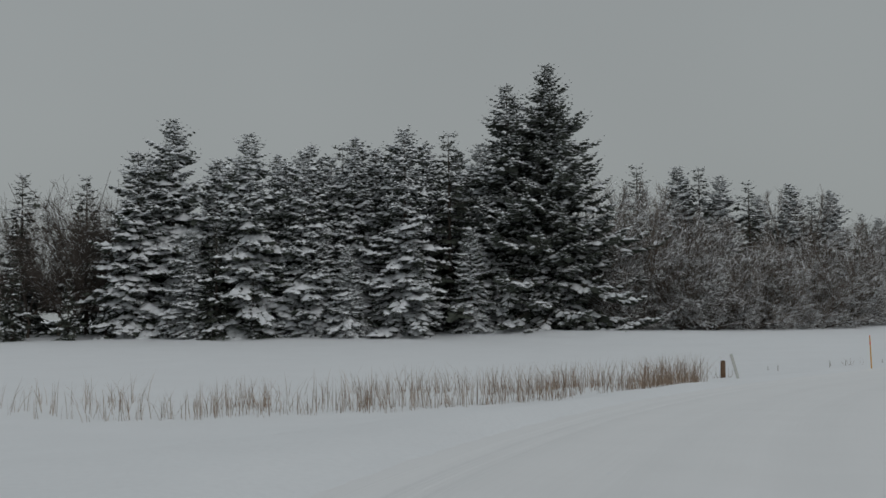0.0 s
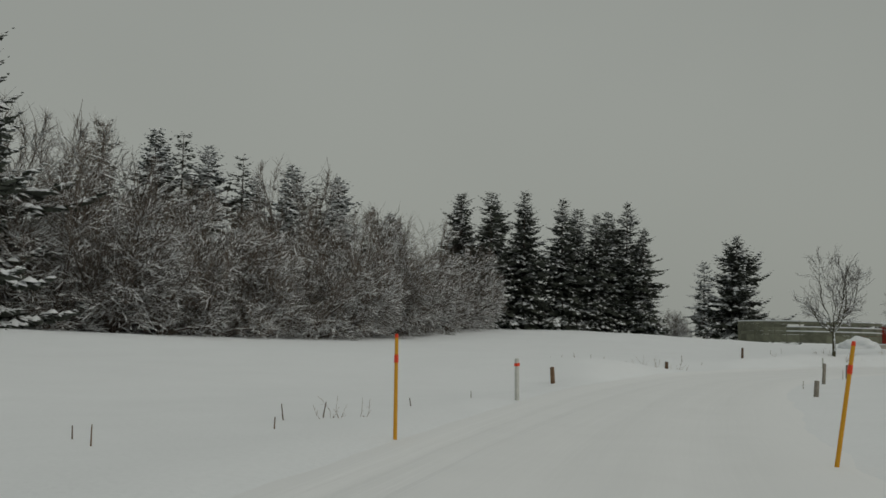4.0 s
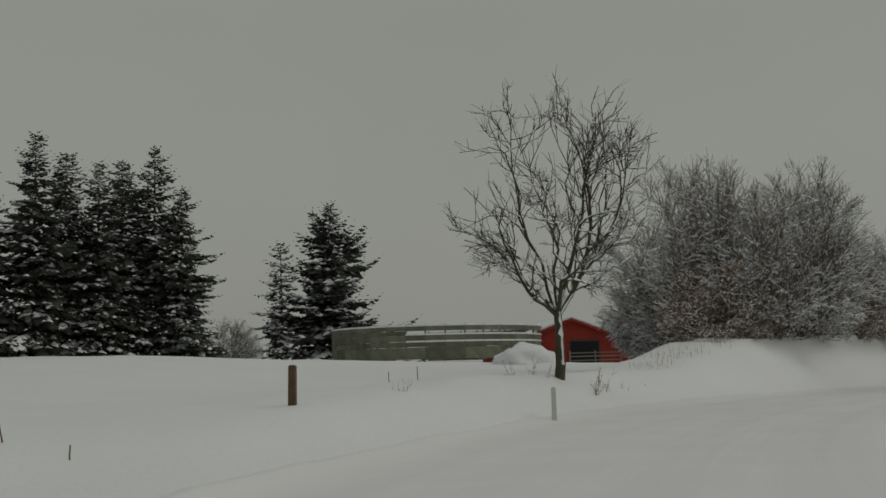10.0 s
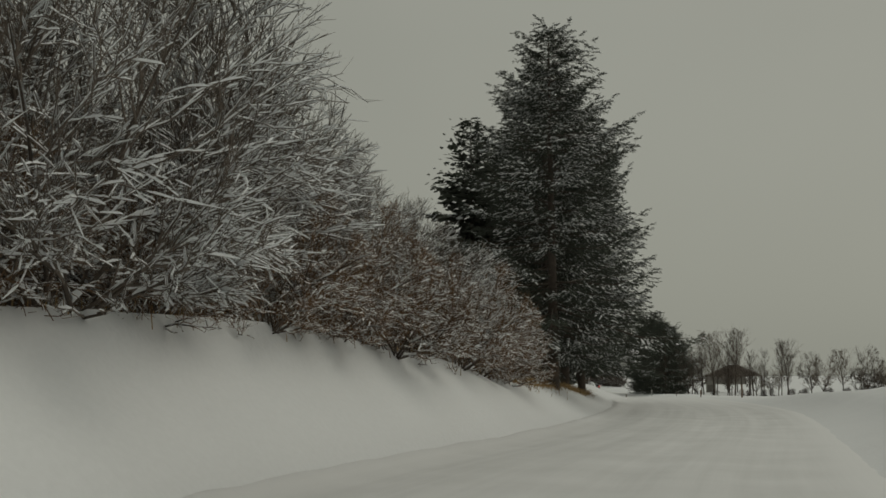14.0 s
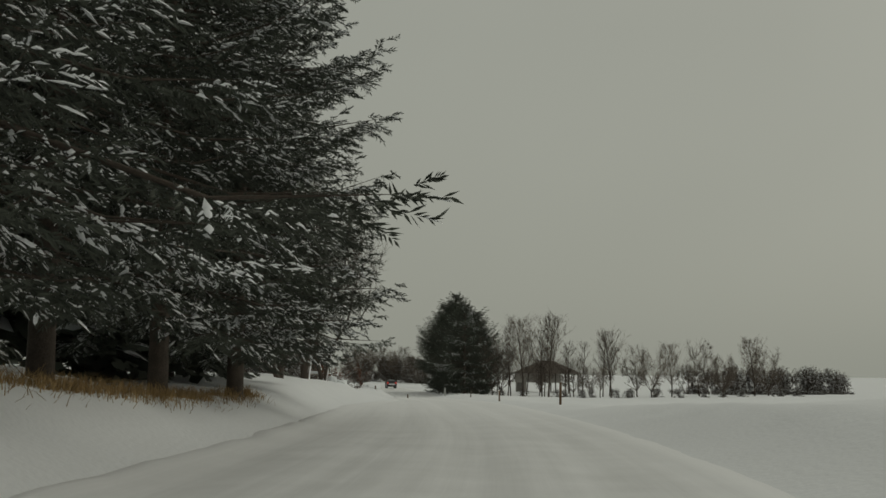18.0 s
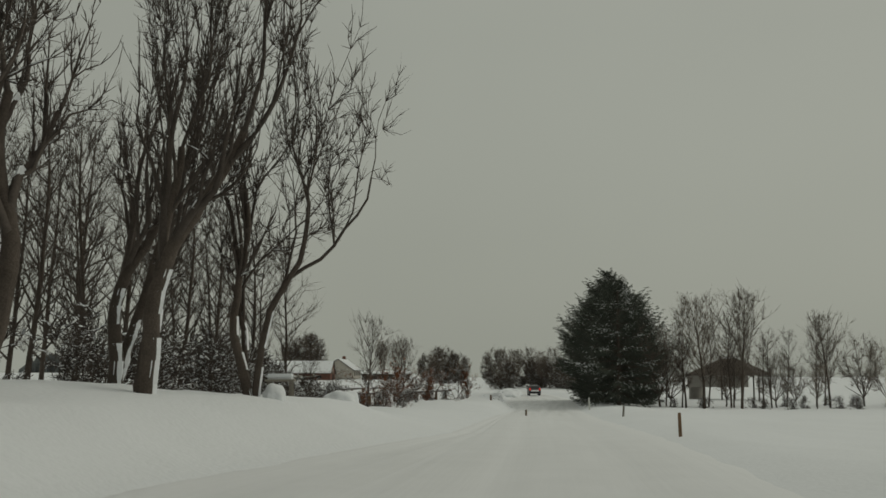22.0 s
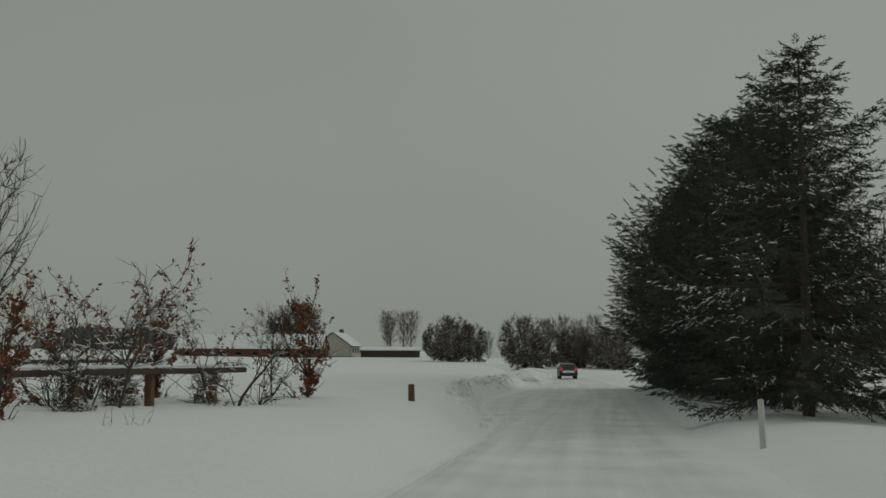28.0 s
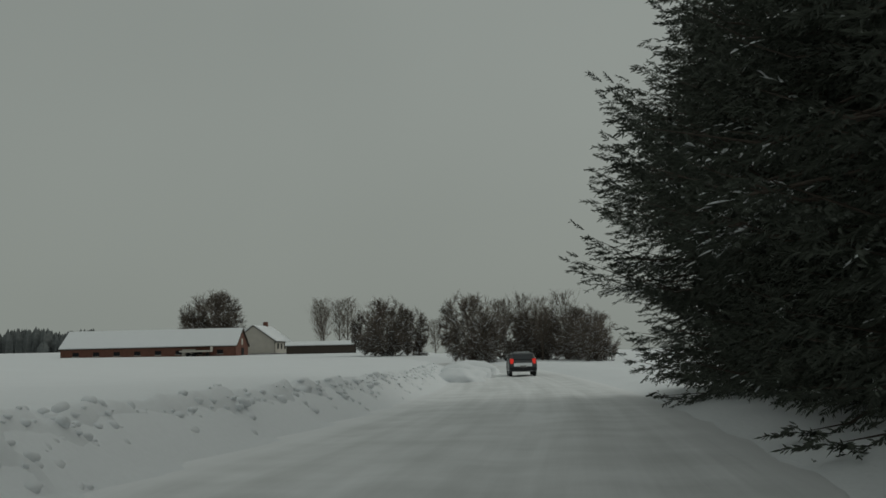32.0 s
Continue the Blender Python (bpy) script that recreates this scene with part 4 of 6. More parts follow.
def bare_tree(name, seed, at, label, category, group="", bark=None, twigs=None, snow=0.5, snow_wide=1.3, snow_least=0.012, thick=1.0, leaves=0, stem=False, crown=False, driven=None, tip_snow=1.0, **kw):
    segs, rng, cuts = (dome if crown else straight if stem else branching)(seed, **kw)
    t = thing(name, at, label, category, group)
    cut = 1
    for i, c0 in enumerate(cuts):
        c1 = cuts[i + 1] if i + 1 < len(cuts) else len(segs[0])
        nm = "trunk" if len(cuts) == 1 and not crown else "stem"
        attach(nm, tube_mesh(nm, segs[0][c0:c1], bark or M_BARK, 7), t)
    tagged(attach("twig_crown", tube_mesh("twig_crown", [s for lev in segs[cut:-1] for s in lev], twigs or M_TWIG, 4, True, segs[-1]), t), kind="stuff")
    allseg = [s for lev in segs[:-1] for s in lev] + [s for s in segs[-1] if rng.random() < tip_snow]
    if driven:
        low_ = [s for s in segs[0] + segs[1] if s[2] < driven[2] and s[6] > 0.05]
        pm_ = plaster("driven_snow", low_, rng, driven)
        if pm_:
            tagged(attach("driven_snow", pm_, t, "snow driven against the stem"), kind="stuff")
    if snow:
        me_ = snow_on("snow_load", allseg, rng, snow, 0.8, snow_wide, snow_least, thick)
        if me_:
            tagged(attach("snow_load", me_, t, "snow lying along the branches"), kind="stuff")
    if leaves:
        tips = np.array(segs[-1])
        tuft_ = np.array([noise.noise(Vector(p) * 1.6 + Vector((seed, 0, 0))) for p in tips[:, 3:6]])
        tips = tips[tuft_ > np.quantile(tuft_, 0.5)]
        pick = tips[rng.integers(0, len(tips), leaves)]
        c = pick[:, :3] + (pick[:, 3:6] - pick[:, :3]) * rng.random((leaves, 1)) + rng.normal(0, 0.02, (leaves, 3))
        a = rng.normal(0, 1, (leaves, 3))
        a /= np.linalg.norm(a, axis=1, keepdims=True)
        b_ = np.cross(a, rng.normal(0, 1, (leaves, 3)))
        b_ /= np.linalg.norm(b_, axis=1, keepdims=True)
        s = rng.uniform(0.03, 0.058, (leaves, 1))
        v = np.stack([c - a * s, c + b_ * s * 0.5 + a * s * 0.1, c + a * s, c - b_ * s * 0.5 - a * s * 0.1], 1).reshape(-1, 3)
        f = np.arange(leaves * 4).reshape(-1, 4)
        tagged(attach("leafage", raw("leafage", v, f, M_LEAF), t, "withered brown leaves"), kind="stuff")
    return t


rnd = random.Random(7)


def put(x, y, sink=0.1):
    return (x, y, gz(x, y) - sink)


# wood of snowy spruces behind the reeds
SNOWY = "dark green spruce heavily loaded with snow at the wood's edge"
A = "snow-laden spruces of the wood"
a1 = spruce(11, 22, 6.9, put(-20.8, 118), SNOWY, A, whorl=0.66, boughs=10, step=0.6, snow=1.0, clear=0.01, shape=0.62, lump=2.0, ragged=0.38, lobes=0.34)
a2 = spruce(12, 22.5, 6.7, put(-4.0, 118), SNOWY, A, whorl=0.66, boughs=10, step=0.6, snow=1.0, clear=0.01, shape=0.62, lump=2.0, ragged=0.38, lobes=0.34)
a3 = spruce(13, 21, 6.9, put(-33.7, 121), SNOWY, A, whorl=0.68, boughs=10, step=0.6, snow=1.0, clear=0.01, shape=0.62, lump=2.0, ragged=0.38, lobes=0.34)
a4 = spruce(14, 19, 5.6, put(-57, 119), "dark spruce of the wood with little snow", A, whorl=0.85, boughs=9, step=0.8, snow=0.36, clear=0.01, shape=0.65, lump=1.4, ragged=0.35, lobes=0.3)
for i, (x, y, h) in enumerate([(-54, 121, 22), (-62, 123, 22), (-71, 126, 23), (-42, 129, 20), (-30.3, 123, 24.5), (-40, 117, 7), (-26, 128, 21), (-24, 116, 13), (-19, 127, 22.5), (-15, 119, 21), (-13, 117, 12),
                               (-11.6, 128, 24), (-9.5, 121, 22), (-7.4, 123, 21.5), (-1.7, 127, 21), (0.8, 121, 22.5), (4.5, 124, 21), (-3, 116.5, 11), (-28, 135, 22), (-6, 136, 22), (2, 133, 21), (-16, 134, 23), (-36, 133, 20), (-50, 130, 20), (-10, 115, 9.5), (-17.5, 123, 21), (-12.5, 123.5, 22), (-23.5, 122, 21), (3, 118, 12), (-27, 117, 12), (-46, 117, 10), (-20, 115.2, 8)]):
    j = 3 if x < -36 else i % 4
    plant_copy((a1, a2, a3, a4)[j], x, y, h / (22, 23, 21, 19)[j] * rnd.uniform(0.92, 1.02), rnd.uniform(0.98, 1.05), rnd.random() * 6.28)
# the two tall ones standing out
spruce(21, 30.0, 11.0, put(12.1, 122.5), "tall dark spruce with long drooping boughs dusted with snow", "", whorl=0.58, boughs=12, step=0.5, snow=0.9, clear=0.01, shape=0.70, droop=0.20, tip_up=0.24, ragged=0.48, lump=1.25, lobes=0.4)
spruce(22, 28.2, 9.4, put(7.6, 124.5), "tall dark spruce standing close beside a taller one", "", whorl=0.75, boughs=11, step=0.65, snow=0.75, clear=0.01, shape=0.72, ragged=0.4, lump=1.5, lobes=0.35)
# spruces standing above the leafless wood
B = "spruces behind the leafless wood"
for i, (x, y, top) in enumerate([(40.6, 188, 27), (44.1, 187, 27), (47.4, 186, 25), (51.7, 184, 24), (59.2, 186, 23.5), (62.6, 185, 21.5), (65.4, 184, 22), (67.8, 177, 17.5), (70.2, 176, 16.5), (34, 190, 28), (55, 190, 22)]):
    g = gz(x, y)
    c = plant_copy((a1, a4)[i % 2], x, y, (top - 0.8 - g) / (22, 19)[i % 2], 1.0, rnd.random() * 6.28)
    tagged(c, "spruce showing above the leafless wood, lightly snowed", "spruce", B)

# leafless wood, each twig rimmed with snow
RIM = "leafless tree with every twig rimmed with snow"
G1 = "leafless trees of the wood"
WOODY = dict(crown=True, snow=0.85, snow_wide=0.9, snow_least=0.030, thick=0.9, tip_snow=0.26, thin=0.019, r0=0.13, twigs=M_TWIG_GREY)
b1 = bare_tree("bare_tree", 31, put(27, 126), RIM, "tree", G1, h=15.5, wide=0.40, stems=14, limbs=13, twigs_each=8, tips_each=4, low=0.42, lobes=0.3, **WOODY)
b2 = bare_tree("bare_tree", 32, put(36, 130), RIM, "tree", G1, h=15.0, wide=0.46, stems=14, limbs=13, twigs_each=8, tips_each=4, low=0.36, lobes=0.3, **WOODY)
b3 = bare_tree("bare_tree", 33, put(45, 133.5), RIM, "tree", G1, h=10.5, wide=0.60, stems=15, limbs=12, twigs_each=8, tips_each=4, low=0.30, lobes=0.3, open_=1.1, **WOODY)
b4 = bare_tree("bare_tree", 34, put(-41, 122), "tall brown leafless tree with little snow in the wood", "tree", G1, crown=True, h=20.5, wide=0.26, stems=9, limbs=12, twigs_each=8, tips_each=4, low=0.55, bole=0.12, open_=0.7, lobes=0.25, snow=0.15, snow_least=0.02, tip_snow=0.05, thin=0.02, r0=0.10, twigs=M_TWIG)
for x, y, k in ((-44, 126, 1.0), (-38.5, 125, .95), (-47, 124, .9), (-42, 131, 1.05), (-36, 128, 1.0), (-50, 134, .95)):
    plant_copy(b4, x, y, k, rnd.uniform(0.95, 1.05), rnd.random() * 6.28)
for i, (x, y, k) in enumerate([(22, 125, .95), (31, 128, 1.0), (40, 132, 1.0), (50, 136.5, .95), (55, 141, .95), (60, 146, 1.0), (65, 152, 1.0), (70, 157, 1.0), (75, 163, .9), (26, 135, 1.15), (33, 139, 1.2), (41, 145, 1.15), (49, 150, 1.1),
                               (57, 156, 1.1), (64, 163, 1.05), (20, 138, 1.35), (29, 148, 1.35), (38, 156, 1.25), (24, 130, 1.05), (37, 137, 1.05), (46, 142, 1.05), (18, 129, 1.2),
                               (35, 147, 1.25), (52, 147, 1.05), (60, 152, 1.05), (29, 133, .8), (42, 135, .75), (53, 139, .7), (68, 163, 1.0), (72, 168, .9), (51, 157, 1.15), (34, 131, .6), (47, 134, .6), (58, 143, .7), (63, 148, .7)]):
    plant_copy((b1, b2, b3)[i % 3], x, y, k * rnd.uniform(0.92, 1.08), rnd.uniform(0.92, 1.08), rnd.random() * 6.28)

# row of spruces with bare lower stems
ROWT = "dark spruce with bare lower trunk in a row on the rise"
R = "row of spruces on the rise"
r1 = spruce(41, 18.9, 5.4, put(82.6, 170), ROWT, R, whorl=0.55, boughs=10, step=0.5, snow=0.5, clear=0.07, shape=0.62, ragged=0.45, lump=1.1, lobes=0.4)
r2 = spruce(42, 19.3, 5.2, put(88, 170.5), ROWT, R, whorl=0.55, boughs=10, step=0.5, snow=0.5, clear=0.07, shape=0.62, ragged=0.45, lump=1.1, lobes=0.4)
for i, (x, y, k) in enumerate([(78.5, 171, 1.0), (94.1, 170.5, 1.0), (97.5, 172, .93), (100, 171, .9), (103, 172.5, .97), (105.6, 171.4, 1.0), (107.5, 170, .86), (85.5, 174, .97), (91, 175, .97), (99, 176, .9), (109, 173, .72), (81, 176, .95), (104.5, 176, .9)]):
    plant_copy((r1, r2)[i % 2], x, y, k * rnd.uniform(0.96, 1.02), 1.0, rnd.random() * 6.28)
spruce(43, 16.4, 7.6, put(122.6, 167.6), "free-standing dark spruce dusted with snow beside the pen", "", whorl=0.5, boughs=10, step=0.45, snow=0.5, clear=0.02, shape=0.72, ragged=0.42, lump=1.5, lobes=0.35, droop=0.2, tip_up=0.3)
spruce(44, 12.0, 3.2, put(118.1, 169.5), "narrow spruce loaded with snow beside a larger one", "", whorl=0.55, boughs=8, step=0.5, snow=0.8, clear=0.02, shape=0.5, lump=1.5, ragged=0.35, lobes=0.3)
for x, y, k in ((112, 170, 0.46), (114.5, 172, 0.42)):
    plant_copy(b3, x, y, k, 1.0, rnd.random() * 6)

# ash tree by the bend
bare_tree("ash_tree", 57, put(78.9, 103.9, -0.04), "leafless ash with snow along its branches beside the road", "tree", "", bark=M_BARK_GREEN, crown=True, h=8.9, wide=0.38, stems=9, open_=0.80, bole=0.21, low=0.60, limbs=10, twigs_each=6, tips_each=3, r0=0.078, thin=0.012, wob=0.2, lift=0.4,
          lobes=0.2, first=0.15, short=0.5, tip_len=0.06, joints=8, snow=0.9, snow_wide=1.1, snow_least=0.012, thick=1.2, tip_snow=0.3, driven=(-0.3, -1, 2.2))

# thicket on the bank
TH = "dense leafless thicket bush crusted with snow on the bank"
G2 = "thicket on the bank"
THK = dict(crown=True, snow=0.85, snow_wide=1.25, snow_least=0.012, thick=1.4, tip_snow=0.25, thin=0.0072, twigs=M_TWIG_GREY, lobes=0.16, wob=0.13)
t1 = bare_tree("thicket_bush", 61, put(98.4, 110.6), TH, "bush", G2, h=8.2, wide=0.42, stems=15, limbs=16, twigs_each=10, tips_each=4, r0=0.06, low=0.45, tip_len=0.05, **THK)
t2 = bare_tree("thicket_bush", 62, put(99, 107.4), TH, "bush", G2, h=7.2, wide=0.52, stems=16, limbs=16, twigs_each=10, tips_each=4, r0=0.05, low=0.38, tip_len=0.055, open_=1.05, **THK)
t3 = bare_tree("thicket_bush", 63, put(95.2, 108.6), "low brownish bush bowed with lumps of snow on the bank", "bush", G2, crown=True, twigs=M_TWIG_BROWN, h=3.6, wide=0.72, stems=16, limbs=12, twigs_each=8, tips_each=4, low=0.28, open_=1.15, snow=0.6,
               snow_wide=1.3, snow_least=0.012, thick=1.2, tip_snow=0.2, thin=0.0075, r0=0.035, lobes=0.2, wob=0.2, lift=0.05, tip_len=0.08)
for src, x, y, k in ((t1, 101.5, 114.5, 1.25), (t1, 104, 116, 1.3), (t1, 99, 112.2, 1.0), (t2, 103.5, 108.6, 1.05), (t1, 106.5, 110, .92), (t3, 108.5, 107.4, .95), (t2, 111.5, 108.6, .62), (t3, 114, 107.4, .9), (t2, 117, 108.2, .66), (t3, 120, 107.2, .85), (t1, 112, 112, .75), (t1, 119, 112, .8),
                     (t3, 104.5, 106.9, .75), (t3, 101, 107.2, .6), (t2, 123, 108, .6), (t3, 97.8, 108.2, .8), (t1, 102, 113, .95), (t2, 100.4, 113, .9), (t2, 108, 112.5, .85),
                     (t1, 118, 116, .95), (t1, 114, 117, 1.05), (t2, 122, 118, 1.05), (t1, 110, 116.5, 1.05), (t2, 126, 116, .9), (t1, 125, 121, 1.1), (t1, 100.0, 111.2, 1.12), (t1, 104.6, 109.2, 1.03), (t2, 107.6, 109.4, .85), (t2, 110, 110.2, .8), (t1, 115.5, 110.2, .74), (t2, 113.6, 108.8, .66), (t2, 119.6, 108.4, .62), (t1, 122, 110, .66), (t3, 97.0, 109.4, 1.0), (t3, 106.4, 107.6, .85), (t3, 111.2, 106.8, .9), (t3, 116.8, 106.8, .9), (t3, 122.4, 106.9, .8)):
    plant_copy(src, x, y, k, rnd.uniform(.95, 1.05), rnd.random() * 6.28)

# dark spruces crowding the road
NEAR = "tall dark spruce with snow on drooping boughs near the road"
G3 = "spruces along the road"
s1 = spruce(71, 15.6, 6.0, put(132.4, 106.9), NEAR, G3, whorl=0.56, boughs=10, step=0.36, snow=0.56, clear=0.09, sprig=0.19, sprigs=22, shape=0.62, droop=0.30, tip_up=0.26, fine=True, ragged=0.42, lump=1.0, lobes=0.35, waist=0.52)
s2 = spruce(72, 15.5, 5.7, put(144, 108.4), NEAR, G3, whorl=0.54, boughs=10, step=0.36, snow=0.56, clear=0.13, sprig=0.19, sprigs=22, shape=0.5, droop=0.30, tip_up=0.26, fine=True, ragged=0.24, lump=1.0, lobes=0.08, waist=0.48)
s3 = spruce(73, 15.5, 5.2, put(150.5, 114), NEAR, G3, whorl=0.6, boughs=10, step=0.5, snow=0.3, clear=0.10, shape=0.6)
for src, x, y, k in ((s2, 138.4, 108.3, 1.0), (s2, 149.6, 108.4, 1.0), (s1, 155.6, 110.2, .82), (s3, 146.5, 114, 1.0), (s3, 154.5, 113.8, 1.0), (s3, 158.5, 113.6, .9)):
    plant_copy(src, x, y, k, 1.0, rnd.random() * 6.28)

# tall leafless trees after the spruces
G4 = "tall leafless trees by the road"
LB = "tall leafless tree with snow plastered on one side of the trunk"
TALL = dict(levels=5, snow=0.35, snow_wide=0.9, snow_least=0.008, tip_snow=0.0, thin=0.009, driven=(0.2, -1, 1.9), wob=0.22, seglen=0.36, wide=0.8, tipkids=6, girth=0.27)
f1 = bare_tree("bare_tree", 81, put(178.2, 112.4), LB, "tree", G4, h=11.0, stems=3, spread=0.45, kids=4, ratio=0.60, first=0.35, up=0.8, r0=0.17, **TALL)
f2 = bare_tree("bare_tree", 88, put(173.2, 112.2), LB, "tree", G4, h=12.4, stems=2, spread=0.3, kids=4, ratio=0.60, first=0.4, up=0.8, r0=0.19, **TALL)
for src, x, y, k in ((f2, 169, 112.4, 1.0), (f1, 166.5, 113.4, 1.05), (f1, 172, 115.5, 1.0), (f2, 176.5, 114.8, .95), (f2, 163.5, 113, 1.0), (f1, 169, 117, 1.0)):
    plant_copy(src, x, y, k, 1.0, rnd.random() * 6.28)
# slender alders beyond
G5 = "slender alders"
g1 = bare_tree("alder_tree", 83, put(203, 124), "slender leafless alder with fine upswept twigs", "tree", G5, stem=True, snow=0.0, h=9.8, limbs=32, first=0.22, reach=0.20, rise=1.0, r0=0.10, thin=0.009, twigs_each=7, tips_each=4)
g2 = bare_tree("alder_tree", 84, put(206.2, 119.3), "young leafless tree with spreading branches beside the railing", "tree", G5, stem=True, snow=0.0, h=4.1, limbs=24, first=0.25, reach=0.34, rise=1.1, r0=0.05, thin=0.006, twigs_each=7, tips_each=4, seglen=0.4)
for src, x, y, k in ((g1, 200.5, 124.8, .88), (g1, 198, 125.5, 1.05), (g1, 195, 124.5, 1.1), (g1, 192, 126, 1.1), (g1, 205.5, 123.3, .85), (g1, 189, 123.5, 1.05), (g1, 186, 125, 1.1), (g1, 201.5, 127, .85), (g1, 194, 129, 1.1), (g1, 183, 127, 1.1), (g1, 203.5, 125.5, .78), (g1, 199.2, 127.5, 1.0), (g1, 196.8, 123, .95), (g1, 193.5, 122.6, 1.0), (g1, 190.5, 128, 1.1), (g1, 187.5, 121.5, .95), (g1, 184.5, 122.8, 1.0), (g1, 181, 124.5, 1.05), (g1, 197, 129.5, 1.05), (g1, 206.8, 125, .8), (g1, 177, 125, 1.0), (g1, 171, 124, 1.0), (g1, 179, 122, 1.0), (g1, 174, 121, 1.0), (g1, 168, 121, 1.0),
                     (g2, 226.4, 123.7, .9), (g2, 232.0, 121.3, .42), (g2, 197.5, 117.6, .35), (g2, 190.5, 116, .45)):
    plant_copy(src, x, y, k, rnd.uniform(.95, 1.1), rnd.random() * 6.28)
# scrub hedge under them
G6 = "scrub hedge"
h1 = bare_tree("scrub_bush", 85, put(183, 116), "dark twiggy scrub bush with a little snow", "bush", G6, crown=True, h=1.8, wide=0.62, stems=12, limbs=9, twigs_each=6, tips_each=3, low=0.4, open_=1.1, r0=0.025, thin=0.009, snow=0.35, snow_wide=1.3, snow_least=0.014, tip_snow=0.1, lobes=0.25, wob=0.22, tip_len=0.10)
for x, y, k in ((185.5, 116.2, 1.0), (188, 116.5, .95), (180.5, 116.3, 1.0), (178, 117, 1.0), (175, 117.2, 1.0), (190, 117, .9), (172, 117.5, 1.0), (169, 118, 1.0), (166, 118, 1.0), (192.5, 117.4, .8), (163, 117, 1.0), (160, 116, 1.0), (195, 119, .8), (198, 120, .9), (201, 121.5, .9), (204, 121, .8), (192, 120, 1.0), (189, 119.5, 1.0), (196, 122.5, 1.0), (200, 123.5, 1.0), (184, 118, 1.1), (187, 118.4, 1.1), (181, 118.5, 1.1),
                (206, 121.8, .55), (209, 121.6, .5), (212, 121.5, .5), (215, 121.6, .55), (218, 121.4, .5), (221, 121.6, .55), (223.4, 122.2, .5), (226, 121.8, .5), (228.4, 122.6, .5), (230.4, 121.9, .45), (204.4, 119.4, .5), (207.4, 120, .55), (196, 121, 1.7), (199, 122.4, 1.8), (202, 123.2, 1.6), (204.6, 123.8, 1.3), (198, 124, 2.0), (201, 125, 1.9), (193, 121, 1.8), (190, 121.6, 1.9), (187, 120.6, 1.7), (184, 120.4, 1.7), (206.4, 122.6, 1.0), (195, 125, 2.0), (194.4, 116.8, .7), (197, 117.6, .6), (199.6, 118.2, .6), (202, 118.8, .5)):
    plant_copy(h1, x, y, k * rnd.uniform(.9, 1.1), 1.0, rnd.random() * 6.28)
# oaks that keep their brown leaves
G7 = "young oaks by the railing"
o1 = bare_tree("young_oak", 86, put(232.7, 120.9), "young oak keeping its withered brown leaves", "tree", G7, bark=M_BARK, twigs=M_TWIG, h=2.7, stems=2, spread=0.25, levels=3, kids=9, ratio=0.42, first=0.15, up=0.5, snow=0.15, snow_least=0.008, seglen=0.2, thin=0.005, r0=0.032, wob=0.16, tipkids=5, leaves=1300)
o2 = bare_tree("young_oak", 87, put(228, 122.0), "spreading young oak with patches of brown leaves", "tree", G7, bark=M_BARK, twigs=M_TWIG, h=2.7, stems=3, spread=0.9, levels=4, kids=4, ratio=0.58, first=0.2, up=0.15, snow=0.3, snow_least=0.008, seglen=0.18, thin=0.006, r0=0.042, wob=0.26, wide=1.1, leaves=620)
for src, x, y, k in ((o2, 228.6, 123.0, .95), (o2, 230.2, 124.2, .95), (o1, 230.6, 123.0, .8), (o1, 218.6, 122.4, 1.05), (o1, 219.8, 122.1, 1.15), (o2, 214.2, 121.6, .8), (o2, 216.0, 122.0, .95), (o1, 222.3, 122.6, .95), (o2, 220.6, 121.9, .8), (o1, 224, 121.4, .8), (o2, 229.6, 121.4, .8), (o2, 213.5, 120.5, .55), (o1, 199.5, 117.2, .4), (o1, 198.6, 117.0, .35)):
    plant_copy(src, x, y, k, 1.0, rnd.random() * 6.28)

# big spruce on the far side of the road, and the row behind it
G8 = "spruces beside the straight"
rt1 = spruce(91, 9.9, 4.2, put(242.2, 111.0), "broad bluish-green spruce with upswept shoots by the verge", G8, whorl=0.52, boughs=9, step=0.30, snow=0.30, clear=0.06, shape=0.78, steep=1.5, droop=0.22, rise=0.12, tip_up=0.34, twig=0.24, fine=True, sprig=0.2, sprigs=20, ragged=0.45, lobes=0.28, lump=0.9, waist=0.58)
rt2 = spruce(92, 10.4, 3.7, put(248.2, 111.5), "dark spruce with bare trunk base in the shelter belt", G8, whorl=0.55, boughs=9, step=0.34, snow=0.14, clear=0.05, shape=0.8, steep=2.0, droop=0.24, rise=0.15, tip_up=0.34, twig=0.26, fine=True, sprig=0.14, sprigs=28, ragged=0.40, lobes=0.25, lump=0.6, waist=0.5, plast=(-0.6, 1, 2.6))
for i in range(15):
    x, y = 251.0 + 2.7 * i, 111.9 + 0.485 * i + rnd.uniform(-0.3, 0.3)
    plant_copy(rt2, x, y, rnd.uniform(0.98, 1.08) if x < 261 else rnd.uniform(1.08, 1.25), 1.0, rnd.random() * 6.28)
for x0, y0, step_, n_ in ((259.5, 111.5, 2.9, 11), (267.0, 112.0, 3.3, 8)):
    for i in range(n_):
        plant_copy(rt2, x0 + step_ * i, y0 + 0.18 * step_ * i + rnd.uniform(-0.4, 0.4), rnd.uniform(0.9, 1.1), 1.0, rnd.random() * 6.28)
